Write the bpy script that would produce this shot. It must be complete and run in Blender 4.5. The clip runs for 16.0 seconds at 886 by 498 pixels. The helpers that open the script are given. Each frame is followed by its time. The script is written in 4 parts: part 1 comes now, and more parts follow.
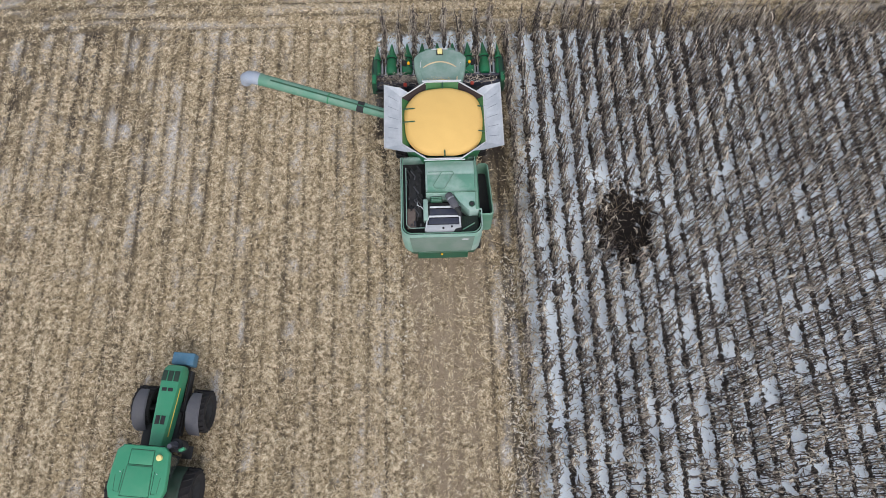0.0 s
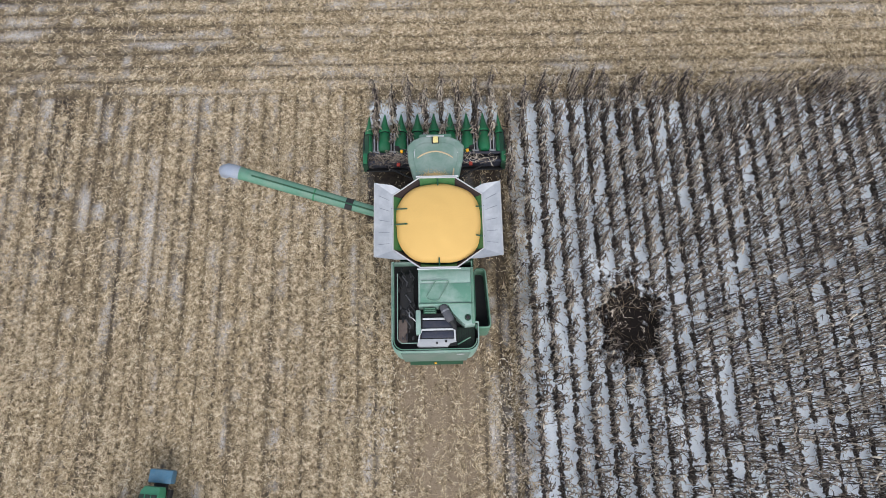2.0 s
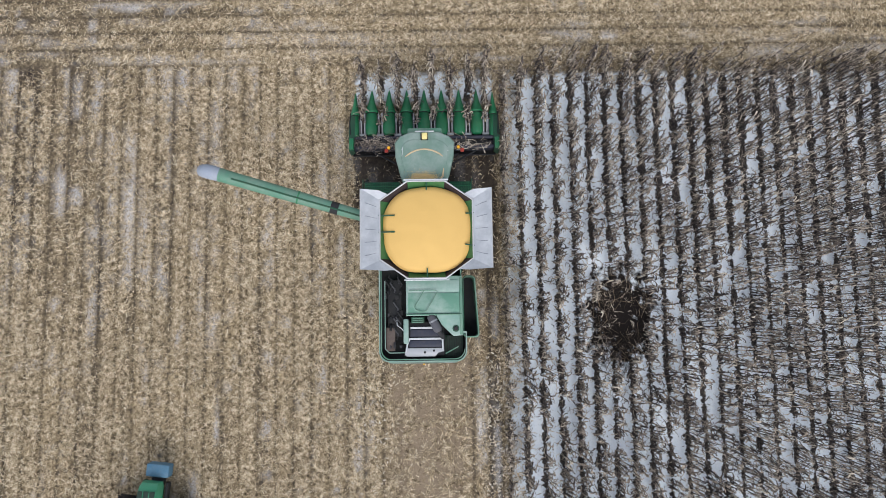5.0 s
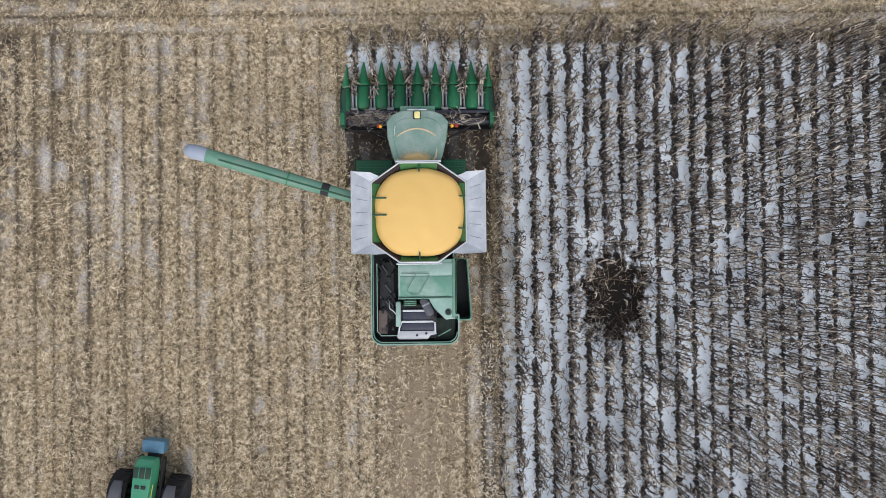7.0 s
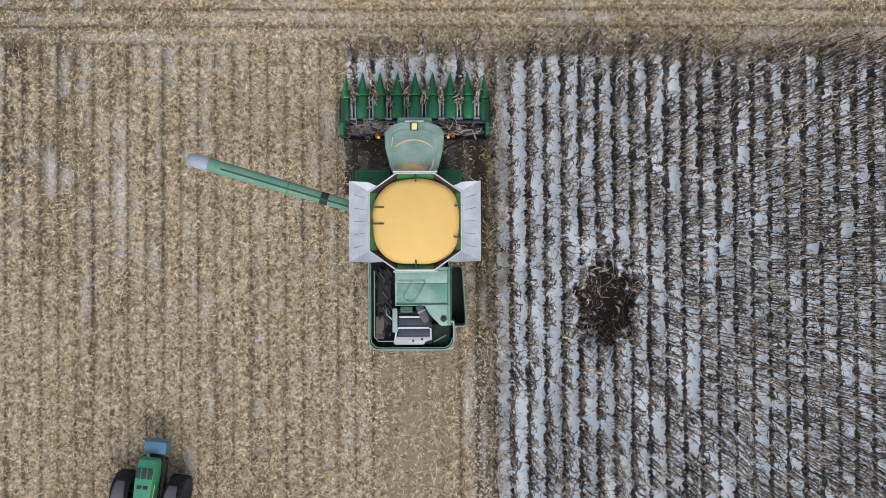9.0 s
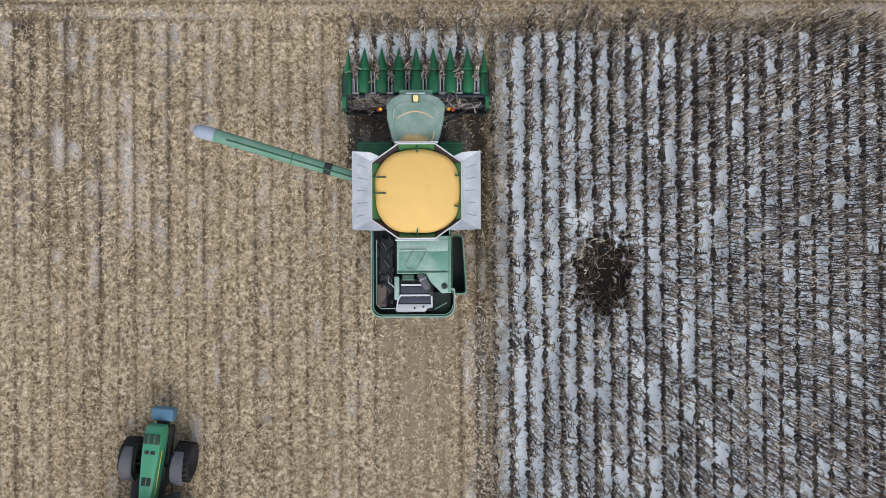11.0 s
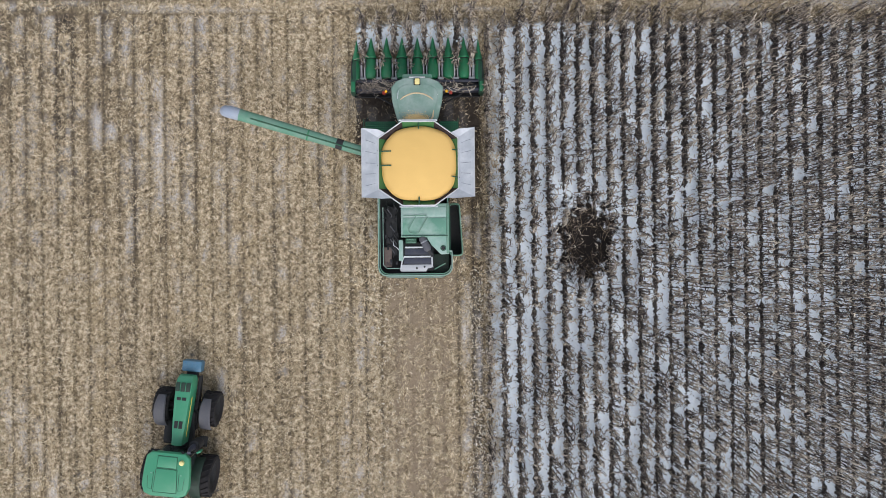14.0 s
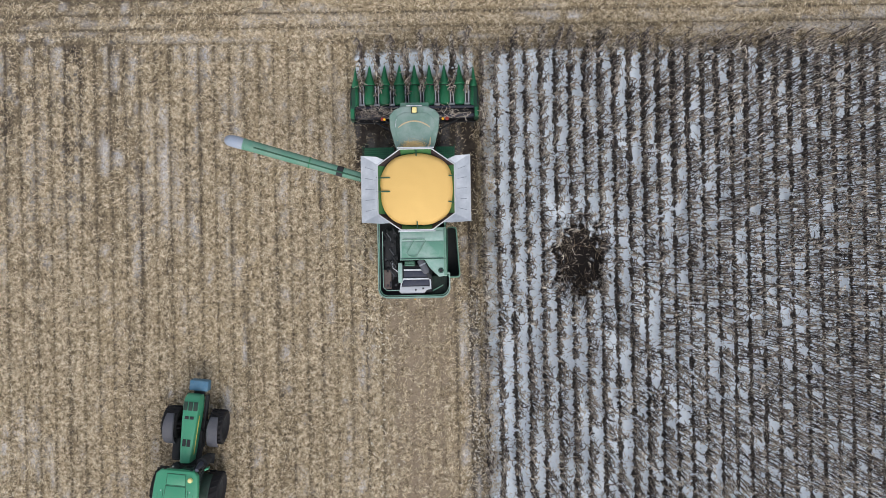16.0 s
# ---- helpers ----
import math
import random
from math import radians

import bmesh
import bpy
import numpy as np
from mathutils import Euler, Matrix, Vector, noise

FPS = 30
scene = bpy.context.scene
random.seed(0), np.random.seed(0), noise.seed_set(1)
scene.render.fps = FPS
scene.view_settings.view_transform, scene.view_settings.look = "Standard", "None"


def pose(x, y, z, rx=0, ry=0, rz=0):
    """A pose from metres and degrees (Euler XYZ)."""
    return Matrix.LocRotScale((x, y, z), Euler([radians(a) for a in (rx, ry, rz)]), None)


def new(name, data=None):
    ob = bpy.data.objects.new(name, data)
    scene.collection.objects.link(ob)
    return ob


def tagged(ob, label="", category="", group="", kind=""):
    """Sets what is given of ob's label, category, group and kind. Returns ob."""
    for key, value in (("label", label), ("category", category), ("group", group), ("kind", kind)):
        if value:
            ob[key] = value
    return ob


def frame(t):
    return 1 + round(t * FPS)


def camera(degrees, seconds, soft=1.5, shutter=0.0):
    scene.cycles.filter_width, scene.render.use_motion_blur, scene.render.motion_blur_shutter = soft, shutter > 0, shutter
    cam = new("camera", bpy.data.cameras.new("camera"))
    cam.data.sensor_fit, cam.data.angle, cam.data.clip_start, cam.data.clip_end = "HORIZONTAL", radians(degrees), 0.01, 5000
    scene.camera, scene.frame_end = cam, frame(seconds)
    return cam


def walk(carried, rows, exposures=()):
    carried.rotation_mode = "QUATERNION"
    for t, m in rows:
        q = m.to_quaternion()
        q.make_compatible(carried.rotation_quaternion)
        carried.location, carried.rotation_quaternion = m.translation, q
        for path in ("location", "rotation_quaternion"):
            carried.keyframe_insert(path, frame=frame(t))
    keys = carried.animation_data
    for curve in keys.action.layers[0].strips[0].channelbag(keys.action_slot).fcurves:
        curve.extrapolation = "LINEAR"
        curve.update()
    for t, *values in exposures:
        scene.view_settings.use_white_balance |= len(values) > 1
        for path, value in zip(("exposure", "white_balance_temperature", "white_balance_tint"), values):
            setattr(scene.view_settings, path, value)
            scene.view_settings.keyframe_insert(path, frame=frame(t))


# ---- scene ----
cam = camera(63.35, 16.0, soft=0.9)
PATH = [
    (0, -0.531, -15.76, 30.694, 20.389, -0.242, -1.792),
    (0.5, -0.459, -13.973, 30.498, 19.721, -0.215, -1.921),
    (1, -0.35, -12.262, 30.48, 18.765, -0.267, -1.691),
    (1.5, -0.221, -10.643, 30.594, 17.963, -0.242, -1.497),
    (2, -0.07, -9.217, 30.702, 16.889, -0.303, -1.276),
    (2.5, 0.053, -8.21, 30.842, 15.149, -0.386, -1.271),
    (3, 0.112, -7.452, 31.051, 12.97, -0.352, -1.236),
    (3.5, 0.205, -6.54, 31.097, 11.138, -0.215, -0.839),
    (4, 0.266, -5.335, 31.113, 9.377, -0.282, -1.01),
    (6.5, 0.638, -1.971, 30.928, 1.296, -0.643, -0.62),
    (7, 0.667, -1.625, 30.833, 0.538, -0.637, -0.627),
    (7.5, 0.745, -1.319, 30.904, 0.367, -0.65, -0.529),
    (8, 0.803, -1.154, 30.989, 0.271, -0.721, -0.544),
    (8.5, 0.798, -1.157, 31.121, 0.278, -0.724, -0.549),
    (9, 0.819, -1.266, 31.55, 0.433, -0.653, -0.301),
    (11.5, 0.7, -2.707, 32.543, 0.045, -0.795, -0.348),
    (12, 0.71, -3.1, 33.12, 0.109, -0.754, -0.36),
    (12.5, 0.74, -3.369, 33.835, 0.018, -0.675, -0.486),
    (13, 0.758, -3.595, 34.633, 0.116, -0.69, -0.514),
    (13.5, 0.776, -3.778, 35.332, 0.152, -0.666, -0.582),
    (14, 0.773, -3.824, 35.858, 0.04, -0.648, -0.559),
    (14.5, 0.752, -3.581, 36.101, -0.03, -0.695, -0.92),
    (15, 0.858, -3.407, 36.564, 0.077, -0.558, -0.68),
    (15.5, 0.888, -3.202, 36.835, 0.137, -0.541, -0.733),
    (16, 0.854, -2.826, 37.016, 0.114, -0.696, -1.085),
]
walk(cam, [(t, pose(*row)) for t, *row in PATH])

# ---- world and light: a flat overcast winter sky ----
world = bpy.data.worlds.new("overcast_sky")
scene.world = world
world.use_nodes = True
wn, wl = world.node_tree.nodes, world.node_tree.links
sky = wn.new("ShaderNodeTexSky")
sky.sky_type, sky.sun_disc = "NISHITA", False
sky.sun_elevation, sky.sun_rotation = radians(48), radians(200)
pale = wn.new("ShaderNodeHueSaturation")
pale.inputs["Saturation"].default_value = 0.42
wl.new(sky.outputs[0], pale.inputs["Color"])
wl.new(pale.outputs[0], wn["Background"].inputs[0])
wn["Background"].inputs[1].default_value = 0.215
sun_data = bpy.data.lights.new("sun", "SUN")
sun_data.energy, sun_data.angle, sun_data.color = 1.75, radians(35), (1.0, 0.97, 0.94)
sun = new("sun", sun_data)
sun.matrix_world = pose(0, 0, 40, 42, 0, 20)

# ---- plan in metres: the combine stands at the origin and faces +y ----
ROW = 0.762            # distance between crop rows
EDGE_X = 3.05          # the standing crop begins to the right of this
EDGE_Y = 8.0           # rows across the headland beyond this
AHEAD = 6.0            # uncut crop stands before the header from here to the headland
BARE = ((8.35, -3.4, 1.35, 1.95),)   # bare patch in the crop, its deep shade painted in: centre and half sizes
rng = np.random.default_rng(7)


# ---- materials ----
def nodes_of(name):
    m = bpy.data.materials.new(name)
    m.use_nodes = True
    nt = m.node_tree
    return m, nt.nodes, nt.links, nt.nodes["Principled BSDF"]


def noise_node(nt_nodes, nt_links, vec, scale, detail=4.0, rough=0.6):
    n = nt_nodes.new("ShaderNodeTexNoise")
    n.inputs["Scale"].default_value, n.inputs["Detail"].default_value, n.inputs["Roughness"].default_value = scale, detail, rough
    nt_links.new(vec, n.inputs["Vector"])
    return n.outputs["Fac"]


def ramp_node(nt_nodes, nt_links, fac, stops):
    r = nt_nodes.new("ShaderNodeValToRGB")
    els = r.color_ramp.elements
    while len(els) < len(stops):
        els.new(0.5)
    for e, (p, c) in zip(els, stops):
        e.position, e.color = p, (*c, 1) if len(c) == 3 else c
    nt_links.new(fac, r.inputs[0])
    return r.outputs[0]


def mix_node(nt_nodes, nt_links, fac, a, b):
    x = nt_nodes.new("ShaderNodeMix")
    x.data_type = "RGBA"
    for sock, v in ((x.inputs[0], fac), (x.inputs[6], a), (x.inputs[7], b)):
        if isinstance(v, bpy.types.NodeSocket):
            nt_links.new(v, sock)
        elif isinstance(v, (int, float)):
            sock.default_value = v
        else:
            sock.default_value = (*v, 1)
    return x.outputs[2]


def math_node(nt_nodes, nt_links, op, a, b=0.0, c=0.0, clamp=False):
    x = nt_nodes.new("ShaderNodeMath")
    x.operation, x.use_clamp = op, clamp
    for sock, v in zip(x.inputs, (a, b, c)):
        if isinstance(v, bpy.types.NodeSocket):
            nt_links.new(v, sock)
        else:
            sock.default_value = v
    return x.outputs[0]


def surface(name, colour, rough=0.5, metal=0.0, dirt=(0.25, 0.2, 0.14), amount=0.35, grain=60.0, patch=2.5, bump=0.15, vary=0.2, coat=0.0):
    """Paint, metal, rubber: a base colour with fine grain, larger blotches of dust and a slight relief."""
    m, n, l, b = nodes_of(name)
    vec = n.new("ShaderNodeTexCoord").outputs["Object"]
    fine = noise_node(n, l, vec, grain, 5)
    big = noise_node(n, l, vec, patch, 6, 0.65)
    tone = ramp_node(n, l, fine, [(0.25, tuple(c * (1 - vary) for c in colour)), (0.75, tuple(min(1, c * (1 + vary)) for c in colour))])
    dust = ramp_node(n, l, big, [(0.42, (0, 0, 0)), (0.72, (amount, amount, amount))])
    l.new(mix_node(n, l, dust, tone, dirt), b.inputs["Base Color"])
    b.inputs["Roughness"].default_value, b.inputs["Metallic"].default_value = rough, metal
    b.inputs["Coat Weight"].default_value = coat
    l.new(math_node(n, l, "MULTIPLY_ADD", big, 0.3, rough - 0.1, True), b.inputs["Roughness"])
    bp = n.new("ShaderNodeBump")
    bp.inputs["Strength"].default_value, bp.inputs["Distance"].default_value = bump, 0.01
    l.new(fine, bp.inputs["Height"])
    l.new(bp.outputs[0], b.inputs["Normal"])
    return m


def islands(name, stops, rough=0.8, grain=40.0, patch=0.0, spread=1.0, own=0.7):
    """Many small pieces, each with a tone of its own."""
    m, n, l, b = nodes_of(name)
    geo = n.new("ShaderNodeNewGeometry")
    tone = geo.outputs["Random Per Island"]
    if patch:
        big = noise_node(n, l, geo.outputs["Position"], patch, 3, 0.55)
        tone = math_node(n, l, "MULTIPLY_ADD", tone, own, math_node(n, l, "MULTIPLY_ADD", big, 2.2 * spread, 0.5 - 0.5 * own - 1.1 * spread), True)
    col = ramp_node(n, l, tone, stops)
    fine = noise_node(n, l, geo.outputs["Position"], grain, 3)
    shade = ramp_node(n, l, fine, [(0.3, (0.7, 0.7, 0.7)), (0.7, (1.15, 1.15, 1.15))])
    x = n.new("ShaderNodeMix")
    x.data_type, x.blend_type = "RGBA", "MULTIPLY"
    x.inputs[0].default_value = 1.0
    l.new(col, x.inputs[6])
    l.new(shade, x.inputs[7])
    l.new(x.outputs[2], b.inputs["Base Color"])
    b.inputs["Roughness"].default_value = rough
    b.inputs["Specular IOR Level"].default_value = 0.25
    return m


GREEN = surface("green_paint", (0.012, 0.17, 0.07), 0.4, amount=0.25, dirt=(0.16, 0.17, 0.11), vary=0.12)
SNOUT_GREEN = surface("scuffed_bright_green_plastic", (0.016, 0.20, 0.082), 0.4, amount=0.3, dirt=(0.07, 0.2, 0.11), vary=0.12)
GREEN_DARK = surface("dark_green_paint", (0.012, 0.075, 0.04), 0.5, amount=0.3, dirt=(0.1, 0.1, 0.07))
GREEN_FADED = surface("dusty_green_paint", (0.10, 0.235, 0.165), 0.5, amount=0.55, dirt=(0.25, 0.30, 0.25), patch=1.4, vary=0.1)
GREEN_PALE = surface("pale_dusty_green_paint", (0.20, 0.345, 0.285), 0.45, amount=0.7, dirt=(0.42, 0.48, 0.46), patch=1.1, vary=0.08)
ROOF_GREEN = surface("dusty_cab_roof_paint", (0.165, 0.26, 0.215), 0.5, amount=0.8, dirt=(0.33, 0.385, 0.36), patch=1.6, vary=0.08)
TRACTOR_GREEN = surface("bright_green_paint", (0.042, 0.25, 0.135), 0.35, amount=0.3, dirt=(0.10, 0.28, 0.17), vary=0.08)
GALV = surface("galvanised_sheet", (0.52, 0.53, 0.55), 0.45, 0.2, amount=0.4, dirt=(0.40, 0.40, 0.42), patch=1.6, vary=0.06, bump=0.06)
WING = surface("chalky_galvanised_sheet", (0.40, 0.42, 0.46), 0.45, 0.15, amount=0.85, dirt=(0.61, 0.63, 0.66), patch=1.3, vary=0.06, bump=0.06)
RIB = surface("shaded_sheet_rib", (0.20, 0.215, 0.25), 0.5, 0.2, amount=0.4, dirt=(0.3, 0.31, 0.33), patch=3)
LIP = surface("yellowish_green_paint", (0.035, 0.15, 0.045), 0.5, amount=0.4, dirt=(0.13, 0.18, 0.08), patch=6)
WHITE = surface("dull_white_paint", (0.62, 0.64, 0.66), 0.5, amount=0.35, dirt=(0.4, 0.4, 0.4))
BRIGHT_STEEL = surface("stalk_polished_steel", (0.50, 0.52, 0.55), 0.35, 0.5, amount=0.5, dirt=(0.2, 0.18, 0.16), patch=6)
OILY_STEEL = surface("oily_dark_steel", (0.085, 0.085, 0.095), 0.45, 0.5, amount=0.5, dirt=(0.04, 0.034, 0.03), patch=6)
GRATING_GREEN = surface("near_black_green", (0.012, 0.034, 0.022), 0.6, amount=0.4, dirt=(0.03, 0.027, 0.02), patch=5)
DECK_GREEN = surface("rubbed_green_deck_paint", (0.12, 0.275, 0.20), 0.45, amount=0.9, dirt=(0.37, 0.46, 0.42), patch=0.9, vary=0.06)
HOOD_GREEN = surface("greyed_green_paint", (0.13, 0.20, 0.165), 0.5, amount=0.7, dirt=(0.24, 0.27, 0.25), patch=1.3, vary=0.08)
STEEL = surface("worn_steel", (0.38, 0.39, 0.42), 0.35, 0.7, amount=0.5, dirt=(0.12, 0.1, 0.08), patch=6)
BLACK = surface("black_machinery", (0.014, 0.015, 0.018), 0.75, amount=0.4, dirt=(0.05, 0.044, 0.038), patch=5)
DARK_BLUE = surface("dark_blue_steel", (0.03, 0.035, 0.06), 0.5, amount=0.4, dirt=(0.1, 0.09, 0.08), patch=4)
RUBBER = surface("tyre_rubber", (0.014, 0.013, 0.015), 0.9, amount=0.35, dirt=(0.045, 0.034, 0.03), patch=4, vary=0.3)
DUSTY_BROWN = surface("dusty_brown_cover", (0.12, 0.09, 0.08), 0.8, amount=0.5, dirt=(0.2, 0.165, 0.14), patch=5)
BROWN_RUBBER = surface("brown_rubber_flap", (0.03, 0.019, 0.02), 0.75, amount=0.3, dirt=(0.07, 0.05, 0.042))
GREY_PLASTIC = surface("grey_fender_plastic", (0.075, 0.075, 0.09), 0.6, amount=0.4, dirt=(0.13, 0.12, 0.115))
SPOUT = surface("blue_grey_spout", (0.30, 0.34, 0.42), 0.6, amount=0.5, dirt=(0.36, 0.37, 0.4))
YELLOW = surface("yellow_paint", (0.72, 0.55, 0.10), 0.5, amount=0.3, dirt=(0.5, 0.42, 0.2))
CREAM = surface("cream_plastic", (0.80, 0.68, 0.28), 0.4, amount=0.2, dirt=(0.6, 0.5, 0.3))
AMBER = surface("amber_lens", (0.85, 0.42, 0.02), 0.2, amount=0.0, coat=0.5)
BLUE = surface("faded_blue_paint", (0.06, 0.165, 0.26), 0.5, amount=0.5, dirt=(0.15, 0.22, 0.27), patch=4)
RED = surface("red_plastic", (0.5, 0.05, 0.03), 0.4, amount=0.2)
DUST_ARC = surface("tan_dust", (0.58, 0.45, 0.29), 0.9, amount=0.3, dirt=(0.3, 0.25, 0.16), grain=90)
GLASS = surface("tinted_cab_glass", (0.35, 0.42, 0.40), 0.1, amount=0.1, dirt=(0.3, 0.3, 0.27), vary=0.02, bump=0.0)
GLASS.node_tree.nodes["Principled BSDF"].inputs["Transmission Weight"].default_value = 0.9

KERNEL = surface("yellow_maize_kernels", (0.74, 0.465, 0.145), 0.65, amount=0.35, dirt=(0.78, 0.51, 0.17), grain=55, patch=1.2, vary=0.13, bump=0.5)
STRAW = islands("dry_straw", [(0.0, (0.113, 0.082, 0.050)), (0.22, (0.318, 0.241, 0.145)), (0.48, (0.58, 0.456, 0.300)), (0.78, (0.785, 0.65, 0.458)), (1.0, (0.90, 0.795, 0.61))], patch=6.0, spread=1.0, own=0.8)
LEAF = islands("dry_maize_leaves", [(0.0, (0.042, 0.035, 0.036)), (0.25, (0.11, 0.09, 0.083)), (0.46, (0.28, 0.23, 0.19)), (0.7, (0.50, 0.425, 0.345)), (1.0, (0.74, 0.66, 0.55))], patch=0.9, spread=0.8, own=0.75)
STALK = islands("dark_maize_stalks", [(0.0, (0.02, 0.017, 0.021)), (0.6, (0.055, 0.047, 0.049)), (0.9, (0.13, 0.108, 0.095)), (1.0, (0.28, 0.23, 0.18))])
DARK_STALK = islands("dark_wet_stalks", [(0.0, (0.02, 0.016, 0.014)), (0.6, (0.07, 0.052, 0.038)), (0.85, (0.22, 0.165, 0.11)), (1.0, (0.45, 0.36, 0.25))])
STUB = islands("cut_maize_stubs", [(0.0, (0.10, 0.08, 0.05)), (0.6, (0.28, 0.22, 0.13)), (1.0, (0.5, 0.42, 0.28))])


def ground_material():
    m, n, l, b = nodes_of("field_soil_straw_and_snow")
    pos = n.new("ShaderNodeNewGeometry").outputs["Position"]
    sep = n.new("ShaderNodeSeparateXYZ")
    l.new(pos, sep.inputs[0])
    x, y = sep.outputs[0], sep.outputs[1]

    def M(op, a, bb=0.0, c=0.0, clamp=False):
        return math_node(n, l, op, a, bb, c, clamp)

    def stretched(sx, sy):
        mp = n.new("ShaderNodeMapping")
        mp.inputs["Scale"].default_value = (sx, sy, 1)
        l.new(pos, mp.inputs[0])
        return mp.outputs[0]

    wob = M("MULTIPLY_ADD", noise_node(n, l, pos, 2.0), 0.8, -0.4)
    head = M("MULTIPLY_ADD", M("SUBTRACT", M("ADD", y, wob), EDGE_Y), 2.5, 0.5, True)
    right = M("MULTIPLY_ADD", M("SUBTRACT", M("ADD", x, M("MULTIPLY", wob, 0.7)), EDGE_X + 0.4), 3.0, 0.5, True)
    ahead = M("MULTIPLY", M("MULTIPLY_ADD", M("ABSOLUTE", x), -4.0, 13.0, True), M("MULTIPLY_ADD", M("SUBTRACT", y, AHEAD), 2.0, 0.0, True))
    crop = M("MULTIPLY", M("MAXIMUM", right, ahead), M("SUBTRACT", 1.0, head))
    # distance from the nearest row line, 0 on the row and 1 midway
    along = M("MULTIPLY", M("ABSOLUTE", M("SUBTRACT", M("FRACT", M("DIVIDE", M("MULTIPLY_ADD", wob, 0.18, x), ROW)), 0.5)), 2.0)
    across = M("MULTIPLY", M("ABSOLUTE", M("SUBTRACT", M("FRACT", M("DIVIDE", M("MULTIPLY_ADD", wob, 0.18, y), ROW)), 0.5)), 2.0)
    fine = noise_node(n, l, pos, 22, 5, 0.7)
    clump = noise_node(n, l, pos, 7.5, 6, 0.72)
    mid = noise_node(n, l, pos, 5, 4, 0.6)
    big = noise_node(n, l, pos, 0.22, 3, 0.5)
    # straw mat
    mat_col = ramp_node(n, l, clump, [(0.30, (0.057, 0.042, 0.027)), (0.43, (0.206, 0.155, 0.094)), (0.54, (0.432, 0.336, 0.209)), (0.68, (0.675, 0.546, 0.366))])
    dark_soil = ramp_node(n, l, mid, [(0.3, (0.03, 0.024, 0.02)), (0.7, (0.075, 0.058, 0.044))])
    row_fac = n.new("ShaderNodeMix")
    l.new(head, row_fac.inputs[0])
    l.new(along, row_fac.inputs[2])
    l.new(across, row_fac.inputs[3])
    gaps = M("MULTIPLY_ADD", noise_node(n, l, pos, 3.2, 5, 0.65), -7.5, 3.5, True)
    mat_col = mix_node(n, l, M("MULTIPLY", gaps, 0.85), mat_col, dark_soil)
    rowline = M("MULTIPLY", M("SUBTRACT", 1.0, M("MULTIPLY", row_fac.outputs[0], 3.2), 0.0, True), M("MULTIPLY_ADD", mid, 4.5, -1.75, True), 0, True)
    straw_col = mix_node(n, l, M("MULTIPLY", rowline, 0.95), mat_col, dark_soil)
    streak = n.new("ShaderNodeMix")
    l.new(head, streak.inputs[0])
    l.new(noise_node(n, l, stretched(1.0, 0.07), 1.1, 3, 0.6), streak.inputs[2])
    l.new(noise_node(n, l, stretched(0.07, 1.0), 1.1, 3, 0.6), streak.inputs[3])
    thinned = M("MULTIPLY", M("MULTIPLY_ADD", x, -0.12, -0.9, True), M("MULTIPLY_ADD", y, 0.12, 0.7, True))
    straw_col = mix_node(n, l, M("ADD", M("MULTIPLY_ADD", streak.outputs[0], -3.0, 1.55, True), M("MULTIPLY", thinned, 0.5), 0, True), straw_col, dark_soil)
    # chaff thrown out behind the combine; the dust haze over it is painted into its colour
    cx = M("SUBTRACT", 1.0, M("MULTIPLY_ADD", M("ABSOLUTE", M("ADD", x, M("MULTIPLY", wob, 0.5))), 1.4, -1.9, True))
    cy = M("MULTIPLY", M("MULTIPLY_ADD", y, -0.5, -1.0, True), M("MULTIPLY_ADD", y, 0.05, 1.75, True))
    chaff = M("MULTIPLY", M("MULTIPLY", cx, cy), M("MULTIPLY_ADD", mid, 0.8, 0.5, True), 0, True)
    chaff_haze_col = ramp_node(n, l, fine, [(0.3, (0.21, 0.16, 0.112)), (0.7, (0.36, 0.28, 0.2))])
    straw_col = mix_node(n, l, chaff, straw_col, chaff_haze_col)
    # fresh cut shows soil on its rows; the machine's shade is coloured in too
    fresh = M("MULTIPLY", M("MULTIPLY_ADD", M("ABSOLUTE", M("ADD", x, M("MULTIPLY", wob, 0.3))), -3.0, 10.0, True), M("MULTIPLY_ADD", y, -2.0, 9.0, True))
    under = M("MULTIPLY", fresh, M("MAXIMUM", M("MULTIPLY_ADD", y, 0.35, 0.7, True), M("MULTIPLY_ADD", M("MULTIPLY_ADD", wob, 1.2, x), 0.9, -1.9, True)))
    worn_shaded = M("MULTIPLY", M("ADD", M("MULTIPLY", fresh, M("MULTIPLY_ADD", rowline, 0.6, 0.12)), M("MULTIPLY", under, 0.95)), M("SUBTRACT", 1.0, chaff), 0, True)
    straw_col = mix_node(n, l, worn_shaded, straw_col, dark_soil)
    # thin snow caught in the stubble, along the rows
    att = n.new("ShaderNodeAttribute")
    att.attribute_name = "thin_snow"
    thin = M("MULTIPLY", att.outputs["Fac"], M("MULTIPLY_ADD", fine, 6.0, -2.3, True), 0, True)
    thin = M("MULTIPLY", thin, M("SUBTRACT", 1.0, chaff))
    snow_col = ramp_node(n, l, mid, [(0.3, (0.81, 0.885, 0.97)), (0.7, (0.90, 0.95, 0.995))])
    straw_col = mix_node(n, l, M("MULTIPLY", thin, 0.85), straw_col, (0.80, 0.785, 0.80))
    # snow under the standing crop, broken on the rows by litter darkened with their shade
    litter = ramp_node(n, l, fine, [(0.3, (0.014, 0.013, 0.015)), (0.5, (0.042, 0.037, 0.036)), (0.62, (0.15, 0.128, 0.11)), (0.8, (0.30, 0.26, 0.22))])
